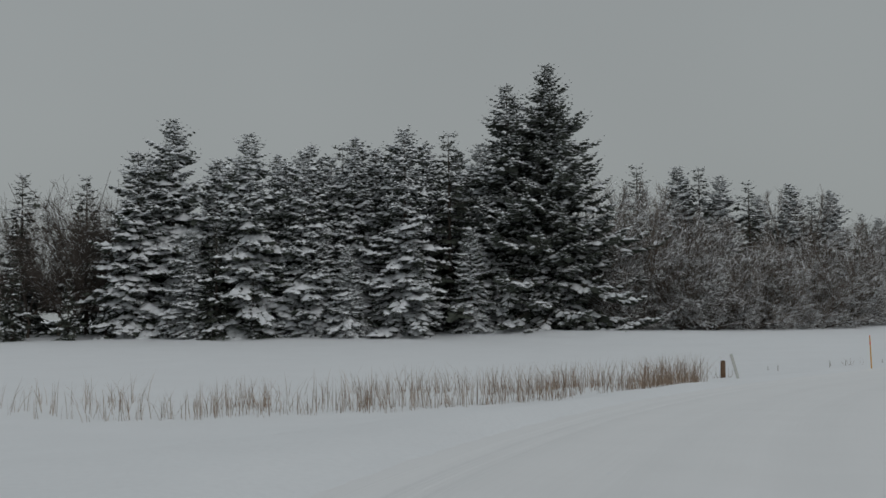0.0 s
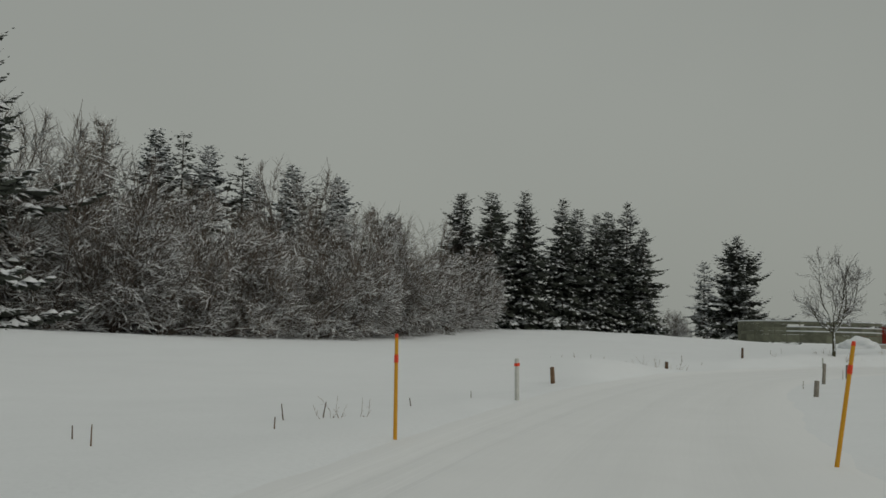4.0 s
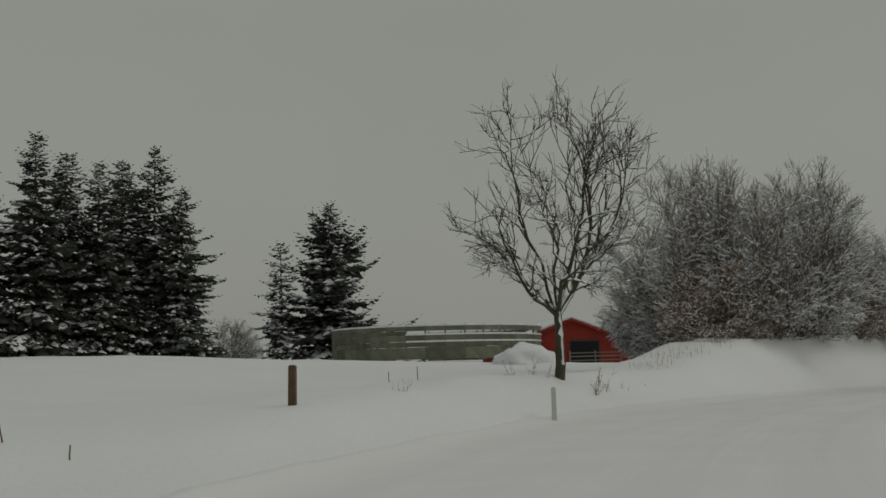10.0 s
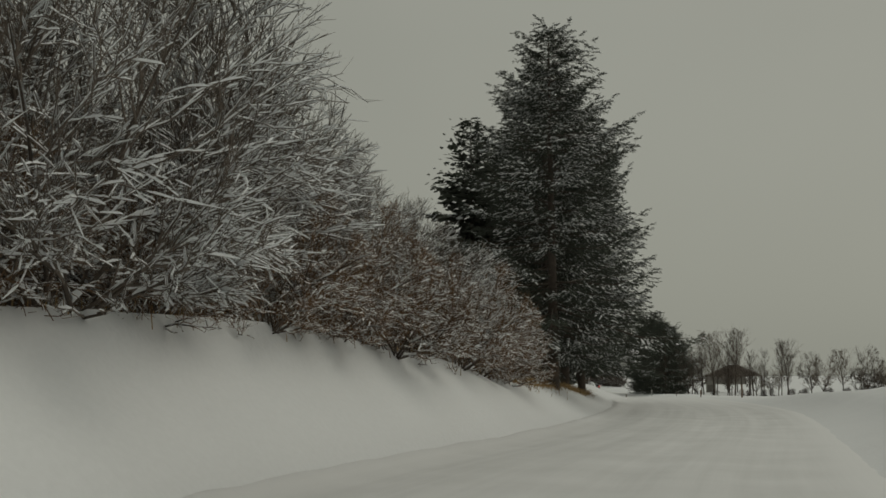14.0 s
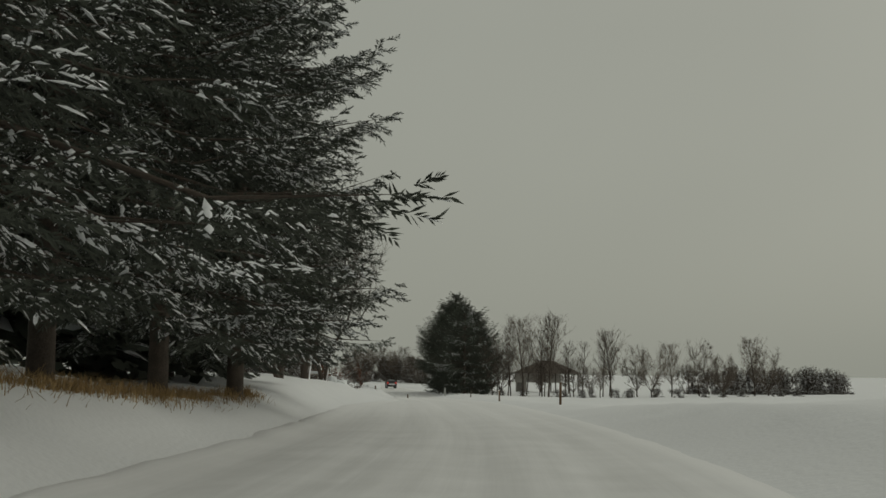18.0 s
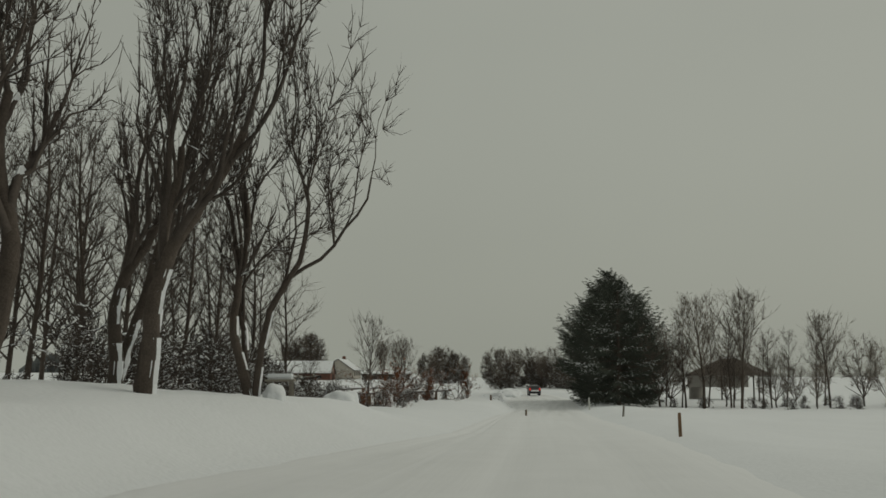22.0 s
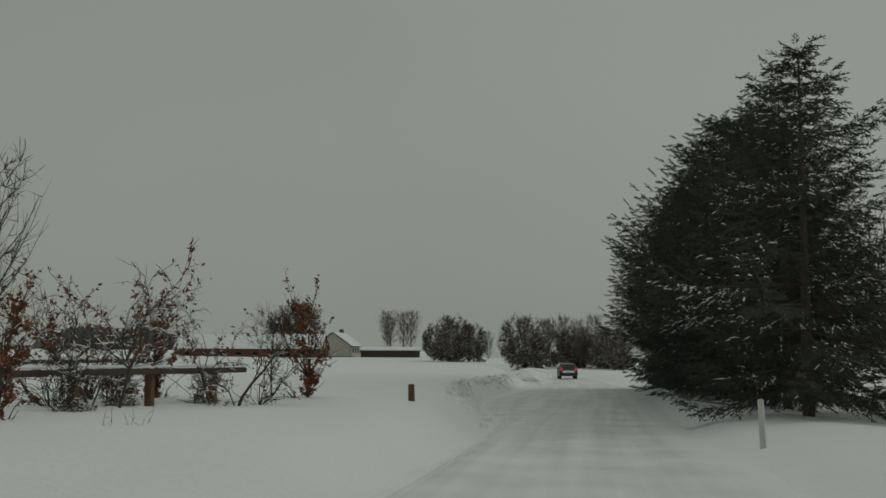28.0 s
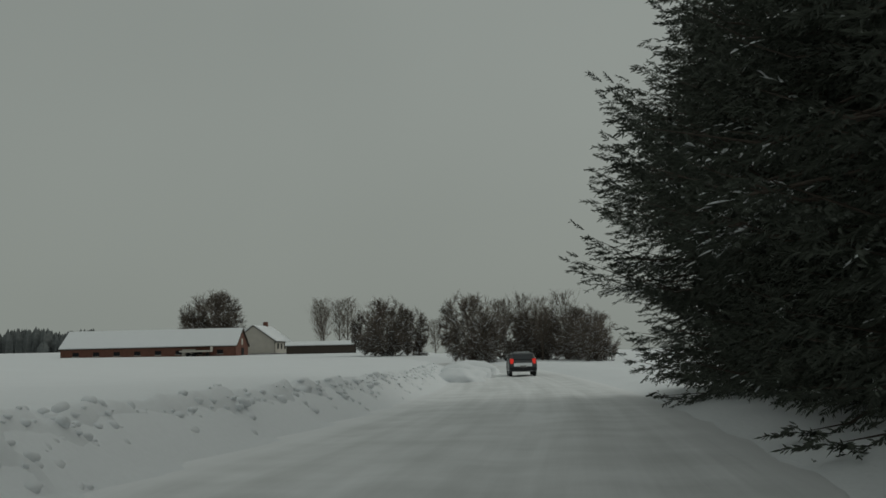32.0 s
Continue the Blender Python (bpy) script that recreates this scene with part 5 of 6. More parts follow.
# leafless trees along the field by the hut
G9 = "leafless trees near the hut"
n1 = bare_tree("bare_tree", 93, put(242.7, 104.6), "leafless tree with an oval crown of fine twigs", "tree", G9, twigs=M_TWIG_GREY, stem=True, snow=0.0, h=8.2, limbs=34, first=0.22, reach=0.32, rise=1.0, r0=0.11, thin=0.012, twigs_each=9, tips_each=5, seglen=0.8, round_=0.5)
n2 = bare_tree("bare_tree", 94, put(246.5, 108.2), "leafless tree with several stems and a round crown", "tree", G9, crown=True, snow=0.0, h=7.4, wide=0.33, stems=9, limbs=9, twigs_each=7, tips_each=4, open_=0.7, bole=0.14, low=0.58, r0=0.055, thin=0.012, lobes=0.18, twigs=M_TWIG_GREY)
for i, (x, y, k) in enumerate(((244, 101.8, .98), (249.8, 107.5, .85), (252.5, 99, .8), (255, 94.5, .95), (258, 89.5, .85), (261, 97, .7), (270, 86, .9), (274, 82, .95), (279, 78, .95), (284, 73, 1.0), (265, 80, .8), (263, 91, .8), (248, 96, .55), (254, 103, .7), (290, 70, 1.0))):
    plant_copy((n1, n2, n2)[i % 3], x, y, k * rnd.uniform(.8, 1.15), rnd.uniform(.85, 1.1), rnd.random() * 6.28)
for x, y, k in ((246, 104.5, .6), (248.5, 101, .6), (251, 97, .7), (256, 92, .7), (262, 86, .8), (268, 82, .8), (243.5, 106.8, .5), (254, 100, .6), (259, 89, .7), (265, 94, .6), (250, 105, .55), (247, 98, .6), (253, 94, .7), (257, 98, .6), (261, 92, .7), (266, 88, .8), (271, 79, .9), (276, 76, .9), (282, 70, 1.0), (288, 66, 1.0), (245, 100, .5), (249.5, 93, .6)):
    plant_copy(h1, x, y, k, 1.0, rnd.random() * 6.28)

for x, y, k in ((244, 106, .75), (246.5, 106.4, .7), (249, 104.4, .72), (247.4, 102.6, .8), (251.6, 102.4, .7), (253.6, 100, .75), (256, 98, .7), (250.4, 99.4, .62), (258.4, 95.4, .75), (261.5, 94.5, .66), (248.6, 107.8, .6)):
    c = plant_copy(g1, x, y, k * rnd.uniform(.9, 1.1), rnd.uniform(.85, 1.05), rnd.random() * 6.28)
    tagged(c, "slender leafless tree in the row near the hut", "tree", G9)

# rounded trees ahead at the end of the straight, and the hedge
G10 = "rounded trees far ahead"
# grey twigs and added snow pale these crowns in place of distance haze
e1 = bare_tree("bare_tree", 95, put(414, 168), "far leafless tree with a dense rounded crown", "tree", G10, crown=True, snow=0.3, snow_wide=0.8, snow_least=0.022, tip_snow=0.3, h=8.0, wide=0.44, stems=15, limbs=13, twigs_each=9, tips_each=4, bole=0.06, low=0.48, open_=1.0, r0=0.09, thin=0.028, lobes=0.07, twigs=M_TWIG_GREY)
for x, y, k in ((384, 150.3, .95), (418, 174.5, .85), (394, 149, .66), (391, 143, .75), (399, 145, .7), (383, 137, .7), (388, 139, .7), (376, 134, .6), (404, 146, .6), (411, 171, .95), (472, 231, 1.5), (470, 229, 1.45)):
    plant_copy(e1, x, y, k * 1.32, 0.95, rnd.random() * 6.28)
for x, y, k in ((476, 206, 1.35), (478, 201, 1.35), (480, 204, 1.3), (479, 208, 1.2), (396, 147, 1.0), (392, 140, 1.0), (455, 175, .9), (402, 150, .95), (410, 152, 1.0), (386, 142, .9)):
    plant_copy(n1, x, y, k, 1.0, rnd.random() * 6.28)
for x, y, k in ((414, 166, 1.6), (384, 149, 1.7), (418, 173, 1.5), (411, 169.5, 1.6), (394, 147.5, 1.3), (391, 142, 1.4), (399, 144, 1.3), (383, 136, 1.3), (388, 138, 1.3), (376, 133, 1.2), (404, 145, 1.2), (386, 150, 1.5), (407, 148, 1.3), (380, 135, 1.2)):
    plant_copy(h1, x, y, k, 1.2, rnd.random() * 6.28)
for i in range(26):
    x, y = 293 + 1.15 * i + rnd.uniform(-1, 1), 80 - 1.15 * i + rnd.uniform(-2.5, 2.5)
    c = plant_copy(h1, x, y, rnd.uniform(2.2, 2.9), rnd.uniform(0.85, 1.05), rnd.random() * 6.28)
    tagged(c, "tall dense bush of a dark field hedge", "bush", "field hedge")


# ---- roadside things ----
def snow_pole(x, y, h, lean, turn, label, red=True):
    t = thing("snow_pole", put(x, y, 0.05), label, "snow pole", "snow poles", turn)
    bm = bmesh.new()
    bmesh.ops.create_cone(bm, cap_ends=True, segments=12, radius1=0.032, radius2=0.028, depth=h)
    bm.transform(pose(0, 0, 0, 0, lean, 0) @ pose(0, 0, h / 2))
    part("shaft", bm, M_POLE, t)
    bm = bmesh.new()
    bmesh.ops.create_cone(bm, cap_ends=True, segments=12, radius1=0.036, radius2=0.033, depth=0.12)
    bm.transform(pose(0, 0, 0, 0, lean, 0) @ pose(0, 0, h - 0.32))
    part("reflector_band", bm, M_REFLECT, t, "red reflector band")
    bm = bmesh.new()
    bmesh.ops.create_cone(bm, cap_ends=True, segments=12, radius1=0.031, radius2=0.024, depth=0.06)
    bm.transform(pose(0, 0, 0, 0, lean, 0) @ pose(0, 0, h + 0.03))
    part("cap", bm, M_REFLECT, t)
    return t


snow_pole(20.9, 54.0, 1.62, -1, 25, "upright orange snow pole with red band in the snow", True)
snow_pole(25.3, 49.4, 1.70, 8, -25, "leaning orange snow pole with red band in the snow", True)


def post(x, y, h, w, lean, turn, label, material, capped=False, category="post", group="fence posts", band=False):
    t = thing("wooden_post" if material is not M_POST_WHITE else "marker_post", put(x, y, 0.15), label, category, group, turn)
    bm = box((w, w * 0.8, h + 0.15), (0, 0, (h + 0.15) / 2), w * 0.12, taper=0.94)
    for v in bm.verts:
        v.co.x += 0.06 * w * math.sin(v.co.z * 5 + x)
    bm.transform(pose(0, 0, 0, 0, lean, 0))
    part("stake", bm, material, t)
    if capped:
        bm = bmesh.new()
        bmesh.ops.create_icosphere(bm, subdivisions=2, radius=1.0)
        bm.transform(pose(0, 0, 0, 0, lean, 0) @ pose(0, 0, h + 0.17) @ Matrix.Diagonal((w * 0.62, w * 0.55, w * 0.5, 1)))
        part("snow_cap", bm, M_CLUMP, t, "cap of fresh snow")
    if band:
        bm = box((w * 1.06, w * 0.86, 0.09), (0, 0, h - 0.02), 0.006)
        bm.transform(pose(0, 0, 0, 0, lean, 0))
        part("reflector_band", bm, M_REFLECT, t, "orange-red reflector")
    return t


post(12.2, 48.4, 0.75, 0.20, 2, 0, "stout brown fence post beside the reeds", M_POST)
post(11.9, 44.6, 1.05, 0.12, -14, -10, "leaning white marker post beside the reeds", M_POST_WHITE, group="marker posts")
post(29.1, 65.0, 1.15, 0.12, -2, 20, "white marker post with red top at the verge", M_POST_WHITE, band=True, group="marker posts")
post(37.2, 76.7, 0.66, 0.17, -8, 30, "split brown fence post at the verge", M_POST)
post(41.6, 66.8, 0.55, 0.16, 3, 0, "grey wooden post across the road", M_POST_GREY)
post(17.9, 37.8, 0.75, 0.15, 3, -20, "snow-crusted marker post across the road", M_POST_WHITE, group="marker posts")
post(53.7, 91.5, 0.5, 0.21, 3, 35, "thick broken brown post capped with snow", M_POST, True)
post(67.8, 101.5, 0.75, 0.17, 1, 30, "grey-brown fence post at the verge", M_POST)
post(74.6, 100.6, 0.85, 0.14, -4, 40, "snow-crusted marker post near the ash", M_POST_WHITE, group="marker posts")
post(61.3, 85.0, 0.75, 0.15, 1, 10, "weathered post across the road", M_POST_GREY)
post(70.4, 90.4, 0.65, 0.17, -4, 20, "weathered brown post across the road", M_POST)
post(51.6, 76.8, 0.95, 0.15, 4, 0, "weathered post with snow plastered on it across the road", M_POST_GREY)
post(171.0, 99.9, 1.0, 0.10, -1, 60, "dark wooden post on the verge", M_POST)
post(184.6, 103.5, 0.6, 0.08, 2, 60, "thin dark post on the verge", M_POST)
post(205.0, 107.0, 0.5, 0.08, -6, 60, "short leaning post on the verge", M_POST_GREY)
post(232.2, 112.0, 0.85, 0.10, 3, 60, "pale marker post at the foot of the spruce", M_POST_WHITE, group="marker posts")
post(236.6, 119.95, 0.40, 0.14, 0, 70, "brown marker post standing in deep snow", M_POST, group="marker posts")
post(217.0, 113.6, 0.35, 0.10, 0, 70, "short post in the verge", M_POST)


def stake(x, y, h, lean):
    t = thing("thin_stake", put(x, y, 0.1), "thin rusty stake poking out of the snow", "stake", "thin stakes")
    seg = [(0, 0, 0, lean * h * .5, 0.02, h * .5, .014, .012), (lean * h * .5, 0.02, h * .5, lean * h, 0, h, .012, .009)]
    attach("rod", tube_mesh("rod", seg, M_POST, 6), t)


for x, y, h, ln in ((16.4, 55.9, .30, -.05), (20.5, 58.5, .40, -.15), (21.4, 58.9, .40, .15), (24.9, 62.6, .3, -.2), (28.8, 67.2, .3, -.1), (42.8, 84.1, .32, -.2), (47.9, 89.2, .40, -.15), (49.2, 97.3, .3, .1), (52.6, 94.0, .32, -.1), (54.5, 104.7, .3, .2), (46.7, 88.7, .42, -.1),
                   (57.2, 97.3, .6, -.3), (59.5, 97.8, .55, .2), (61.8, 100.6, .55, -.2), (61.8, 98.5, .3, 0), (76.5, 108.3, .5, -.1), (76.9, 107.5, .55, -.1), (58.9, 82.9, .6, 0), (46.2, 72.3, .4, 0), (16.5, 54.6, .4, 0), (19.7, 56.4, .3, 0)):
    stake(x, y, h, ln)


def weed(x, y, seed, h, label="dry branching weed stalks in the snow"):
    return bare_tree("weed_clump", seed, put(x, y, 0.05), label, "weeds", "dry weeds", bark=M_TWIG_BROWN, twigs=M_TWIG_BROWN, h=h, stems=5, spread=0.7, levels=2, kids=4, ratio=0.5, first=0.3, snow=0.3, snow_least=0.01, seglen=0.12, thin=0.006, r0=0.012)


wd = weed(52.9, 92.2, 101, 0.75)
for x, y, k in ((79.8, 103.4, 1.0), (80.8, 103.6, .55), (82.2, 104.2, .4), (84, 104.6, .35), (71.5, 102.5, .5), (56.2, 93.9, .8), (21.8, 58.6, .7), (12.0, 47.8, .8), (78.1, 104.4, .8), (224, 119.5, .5), (216, 120.5, .5)):
    plant_copy(wd, x, y, k, 1.0, rnd.random() * 6)


def blades(name, label, category, pts, hmin, hmax, material, seed, width=0.012, lean=0.25):
    """Upright dry blades, one tapering bent strip each."""
    rng = np.random.default_rng(seed)
    p = np.asarray(pts)
    n = len(p)
    z = ground_z(p[:, 0], p[:, 1]) - 0.05
    b0 = np.stack([p[:, 0], p[:, 1], z], 1)
    h = rng.uniform(hmin, hmax, (n, 1))
    a = rng.random((n, 1)) * 6.28
    dirn = np.concatenate([np.cos(a), np.sin(a), np.zeros((n, 1))], 1)
    side = np.concatenate([-np.sin(a), np.cos(a), np.zeros((n, 1))], 1) * width
    ln = rng.normal(0, lean, (n, 1)) * h
    zz = np.array([[0, 0, 1.0]])
    m1 = b0 + zz * h * 0.55 + dirn * ln * 0.35
    tp = b0 + zz * h + dirn * ln
    v = np.stack([b0 - side, b0 + side, m1 - side * .8, m1 + side * .8, tp], 1).reshape(-1, 3)
    q = (np.arange(n) * 5)[:, None]
    f4 = np.concatenate([q, q + 1, q + 3, q + 2], 1).tolist()
    f3 = np.concatenate([q + 2, q + 3, q + 4], 1).tolist()
    me_ = raw(name, v, f4 + f3, material)
    return tagged(new(name, me_), label, category, kind="stuff")


rng0 = np.random.default_rng(5)
reed = []
for k in range(3000):
    u = rng0.random()
    v_ = rng0.random()
    u_ = u ** 0.7
    cx, cy = (-14 + 23 * u_) * (1 - v_) + (-20 + 30.5 * u_) * v_, (33 + 5 * u_) * (1 - v_) + (44.5 + 2 * u_) * v_
    c = (wave(np.array([cx * 1.0]), np.array([cy]), 44, 2.5)[0] + 0.5)
    if rng0.random() < (0.02 + 2.6 * c ** 3) * (0.25 + 0.75 * u):
        for j in range(3):
            reed.append((cx + rng0.normal(0, .15), cy + rng0.normal(0, .15)))
blades("reed_bed", "tan dry reeds standing in a snowy ditch", "reeds", reed, 0.25, 1.3, M_REED, 6, 0.009, 0.55)
tuft = []
for k in range(6500):
    u = rng0.random()
    cx = 124 + 28 * u
    cy = np.interp(cx, [124, 140, 162], [106.9, 107.5, 109.6]) + rng0.normal(0, .28)
    if wave(np.array([cx]), np.array([cy]), 12, 3.0)[0] > -0.22:
        tuft.append((cx, cy))
blades("dry_grass", "dry brown grass hanging over the snowy bank", "grass", tuft, 0.08, 0.34, M_GRASS, 8, 0.007, 1.3)
tuft = [(rng0.uniform(88, 124), 107.6 + rng0.normal(0, .5)) for k in range(700)]
blades("dry_grass", "sparse dry grass at the foot of the thicket", "grass", tuft, 0.15, 0.45, M_GRASS, 9, 0.008, 0.5)


# ---- round pen of boards ----
def pen():
    cx, cy, rad = 126.5, 157.0, 9.6
    base = -0.62
    t = thing("round_pen", (cx, cy, base), "round riding pen of weathered green boards with snow on the rails", "pen")
    n = 26
    a0, a1 = radians(150), radians(410)
    board_m, post_m, snow_m = {}, None, None
    for i in range(n + 1):
        a = a0 + (a1 - a0) * i / n
        bm = box((0.14, 0.14, 3.0), (0, 0, 1.5), 0.015)
        if post_m is None:
            post_m = bpy.data.meshes.new("post")
            bm.to_mesh(post_m)
            post_m.materials.append(M_POST_GREY)
        bm.free()
        attach("post", post_m, t, "", (rad * math.cos(a), rad * math.sin(a), 0), (0, 0, math.degrees(a)))
        if i == n:
            continue
        am = a + (a1 - a0) / n / 2
        ln = 2 * rad * math.sin((a1 - a0) / n / 2) + 0.05
        solid = 150 < math.degrees(am) % 360 < 212
        rows = [(0.55, 1.0), (1.30, 0.42), (1.85, 0.5), (2.65, 0.42)] if not solid else [(0.55, 1.0), (1.30, .45), (1.80, .5), (2.25, .38), (2.68, .42)]
        for z, hh in rows:
            key = (hh, solid)
            if key not in board_m:
                bm = box((0.05, ln, hh), (0, 0, 0), 0.01)
                board_m[key] = bpy.data.meshes.new("board")
                bm.to_mesh(board_m[key])
                bm.free()
                board_m[key].materials.append(M_PEN)
            attach("board", board_m[key], t, "", ((rad + .1) * math.cos(am), (rad + .1) * math.sin(am), z), (0, 0, math.degrees(am)))
        if snow_m is None:
            bm = box((0.18, ln, 0.15), (0, 0, 0), 0.05)
            snow_m = bpy.data.meshes.new("snow_strip")
            bm.to_mesh(snow_m)
            bm.free()
            snow_m.materials.append(M_CLUMP)
        for z in ((2.90,) if solid else (1.55, 2.14, 2.90)):
            attach("snow_strip", snow_m, t, "", ((rad + .11) * math.cos(am), (rad + .11) * math.sin(am), z), (0, 0, math.degrees(am)))


pen()


def gable_house(name, at, turn, length, width, eave, ridge, wall_m, label, category, roof_m=None, over=0.35, boards=0):
    """Walls with thickness, a pitched roof with snow on it; the ridge runs along the length (x)."""
    t = thing(name, at, label, category, "", turn)
    hl, hw = length / 2, width / 2
    for s in (-1, 1):
        part("wall", box((length, 0.25, eave), (0, s * (hw - .125), eave / 2), 0.01), wall_m, t)
        bm = bmesh.new()
        prof = [(-hw, 0), (hw, 0), (hw, eave), (0, ridge), (-hw, eave)]
        vs = [bm.verts.new((s * hl, y, z)) for y, z in prof] + [bm.verts.new((s * (hl - .25), y, z)) for y, z in prof]
        bm.faces.new(vs[:5])
        bm.faces.new(vs[5:][::-1])
        for i in range(5):
            bm.faces.new((vs[i], vs[i + 5], vs[(i + 1) % 5 + 5], vs[(i + 1) % 5]))
        bmesh.ops.recalc_face_normals(bm, faces=bm.faces[:])
        part("gable", bm, wall_m, t)
    sl = math.hypot(hw + over, (ridge - eave) * (hw + over) / hw)
    an = math.degrees(math.atan2(ridge - eave, hw))
    for s in (-1, 1):
        m = pose(0, s * (hw + over) / 2, (ridge + eave - (ridge - eave) * over / hw) / 2 + 0.08, -s * an, 0, 0)
        bm = box((length + 2 * over, sl, 0.12), (0, 0, 0), 0.01)
        bm.transform(m)
        part("roof", bm, roof_m or M_TIMBER, t)
        bm = box((length + 2 * over - .1, sl - .15, 0.20), (0, 0, 0.165), 0.07)
        bm.transform(m)
        part("roof_snow", bm, M_SNOW, t, "thick layer of snow")
    return t


# red barn behind the ash tree; its gable faces the road
bx, by = 138.4, 152.5
barn = gable_house("red_barn", (bx, by, gz(bx, by) + .1), 52, 13.0, 12.4, 2.35, 4.7, M_RED, "red boarded barn with dark gateway and snowy roof", "barn")
# the gable is uncut: a near-black box paints the shade inside the gateway
part("doorway_shade", box((0.10, 2.6, 2.7), (-6.53, -1.2, 1.35), 0.02), M_DARK, barn, "dark panel painted as the gateway's shaded inside")
part("door_frame", box((0.08, 0.14, 2.3), (-6.56, 0.2, 1.35), 0.01), M_TIMBER, barn)
part("door_frame", box((0.08, 0.14, 2.3), (-6.56, -2.6, 1.35), 0.01), M_TIMBER, barn)
part("lintel", box((0.08, 3.0, 0.16), (-6.56, -1.2, 2.78), 0.01), M_TIMBER, barn)
batten = bpy.data.meshes.new("batten")
bm = box((0.03, 0.06, 2.6), (0, 0, 0), 0.006)
bm.to_mesh(batten)
bm.free()
batten.materials.append(M_RED)
for i in range(20):
    yy = -5.7 + 0.6 * i
    if -2.7 < yy < 0.3:
        continue
    top = 4.7 - 2.35 * abs(yy) / 6.2
    attach("batten", batten, barn, "", (-6.52, yy, min(1.35, top / 2)))
part("barge_board", box((0.06, 6.8, 0.2), (-6.9, 3.2, 3.5), 0.01, (-20.8, 0, 0)), M_RED, barn)
part("barge_board", box((0.06, 6.8, 0.2), (-6.9, -3.2, 3.5), 0.01, (20.8, 0, 0)), M_RED, barn)
gate = thing("field_gate", put(131.5, 142.5, 0.05), "low wooden rail gate in front of the barn", "gate", "", 120)
for z in (0.5, 0.85, 1.15):
    part("rail", box((4.4, 0.06, 0.10), (0, 0, z), 0.01), M_POST_GREY, gate)
for xx in (-2.2, 0, 2.2):
    part("post", box((0.12, 0.12, 1.35), (xx, 0.08, 0.67), 0.015), M_POST_GREY, gate)
trough = thing("water_trough", put(126.6, 144.6, 0.05), "pale low concrete trough beside the barn", "trough", "", 52)
part("basin", box((1.1, 2.9, 0.85), (0, 0, 0.42), 0.05), M_WALL, trough)
part("snow_cap", box((1.0, 2.8, 0.16), (0, 0, 0.92), 0.06), M_CLUMP, trough, "layer of fresh snow")


def heap(x, y, size, h, label, seed):
    bm = bmesh.new()
    bmesh.ops.create_icosphere(bm, subdivisions=4, radius=1.0)
    for v in bm.verts:
        n = noise.noise(v.co * 1.7 + Vector((seed, 0, 0))) * 0.25 + noise.noise(v.co * 5 + Vector((0, seed, 0))) * 0.08
        v.co = v.co * (1 + n)
        v.co = Vector((v.co.x * size, v.co.y * size * .8, v.co.z * h))
    me_ = bpy.data.meshes.new("snow_mound")
    bm.to_mesh(me_)
    bm.free()
    me_.materials.append(M_SNOW)
    me_.polygons.foreach_set("use_smooth", [True] * len(me_.polygons))
    ob = new("snow_mound", me_)
    ob.matrix_basis = pose(x, y, gz(x, y))
    return tagged(ob, label, "snow mound", "mounds of snow")


heap(112.5, 134.0, 2.4, 1.3, "ploughed heap of snow near the pen", 1)
heap(186.0, 113.2, .62, .40, "rounded snow mound by the hedge", 2)
heap(178.4, 112.0, .30, .30, "snow drifted against the foot of a tree", 9)
heap(330, 137.5, 2.8, 1.0, "ploughed ridge of snow beside the road", 3)
heap(322, 135.8, 2.2, .9, "ploughed ridge of snow beside the road", 4)
heap(314, 134.2, 2.0, .8, "ploughed ridge of snow beside the road", 6)

# table with stacked wood under snow, by the hedge
tb = thing("garden_table", put(184.3, 114.4, 0.02), "low wooden table carrying a slab of snow", "table", "", 20)
part("tabletop", box((1.5, 0.8, 0.06), (0, 0, 0.47), 0.01), M_POST_GREY, tb)
for sx in (-.6, .6):
    for sy in (-.3, .3):
        part("leg", box((.08, .08, .46), (sx, sy, .23), .008), M_POST_GREY, tb)
sl_ = thing("snow_slab", (tb.location.x, tb.location.y, tb.location.z + .50), "slab of snow lying on a table", "snow", "", 20)
part("slab", box((1.45, 0.78, 0.16), (0, 0, 0.08), 0.07), M_CLUMP, sl_)


# ---- railing by the oaks ----
def railing(x0, y0, x1, y1, h, n, label):
    ln = math.hypot(x1 - x0, y1 - y0)
    turn = math.degrees(math.atan2(y1 - y0, x1 - x0))
    z0, z1 = gz(x0, y0), gz(x1, y1)
    t = thing("wooden_railing", (x0, y0, z0), label, "railing", "railings", turn)
    pitch = math.degrees(math.atan2(z1 - z0, ln))
    part("rail", box((ln, 0.08, 0.10), (ln / 2, 0, h + (z1 - z0) / 2), 0.015, (0, -pitch, 0)), M_TIMBER, t)
    part("snow_strip", box((ln, 0.09, 0.05), (ln / 2, 0, h + .09 + (z1 - z0) / 2), 0.02, (0, -pitch, 0)), M_CLUMP, t)
    pm = bpy.data.meshes.new("post")
    bm_ = box((0.15, 0.13, h + .25), (0, 0, 0), 0.02)
    bm_.to_mesh(pm)
    bm_.free()
    pm.materials.append(M_POST)
    for i in range(n):
        u = (i + .5) / n
        xx, yy = x0 + (x1 - x0) * u, y0 + (y1 - y0) * u
        g = z0 + (z1 - z0) * u - z0
        attach("post", pm, t, "", (ln * u, 0.11, g + (h - .25) / 2))
    return t


railing(206.5, 123.6, 231.6, 121.7, 0.58, 13, "long low wooden railing with snow on the rail")
railing(212.0, 129.5, 240.0, 129.0, 0.8, 12, "second wooden railing farther into the field")

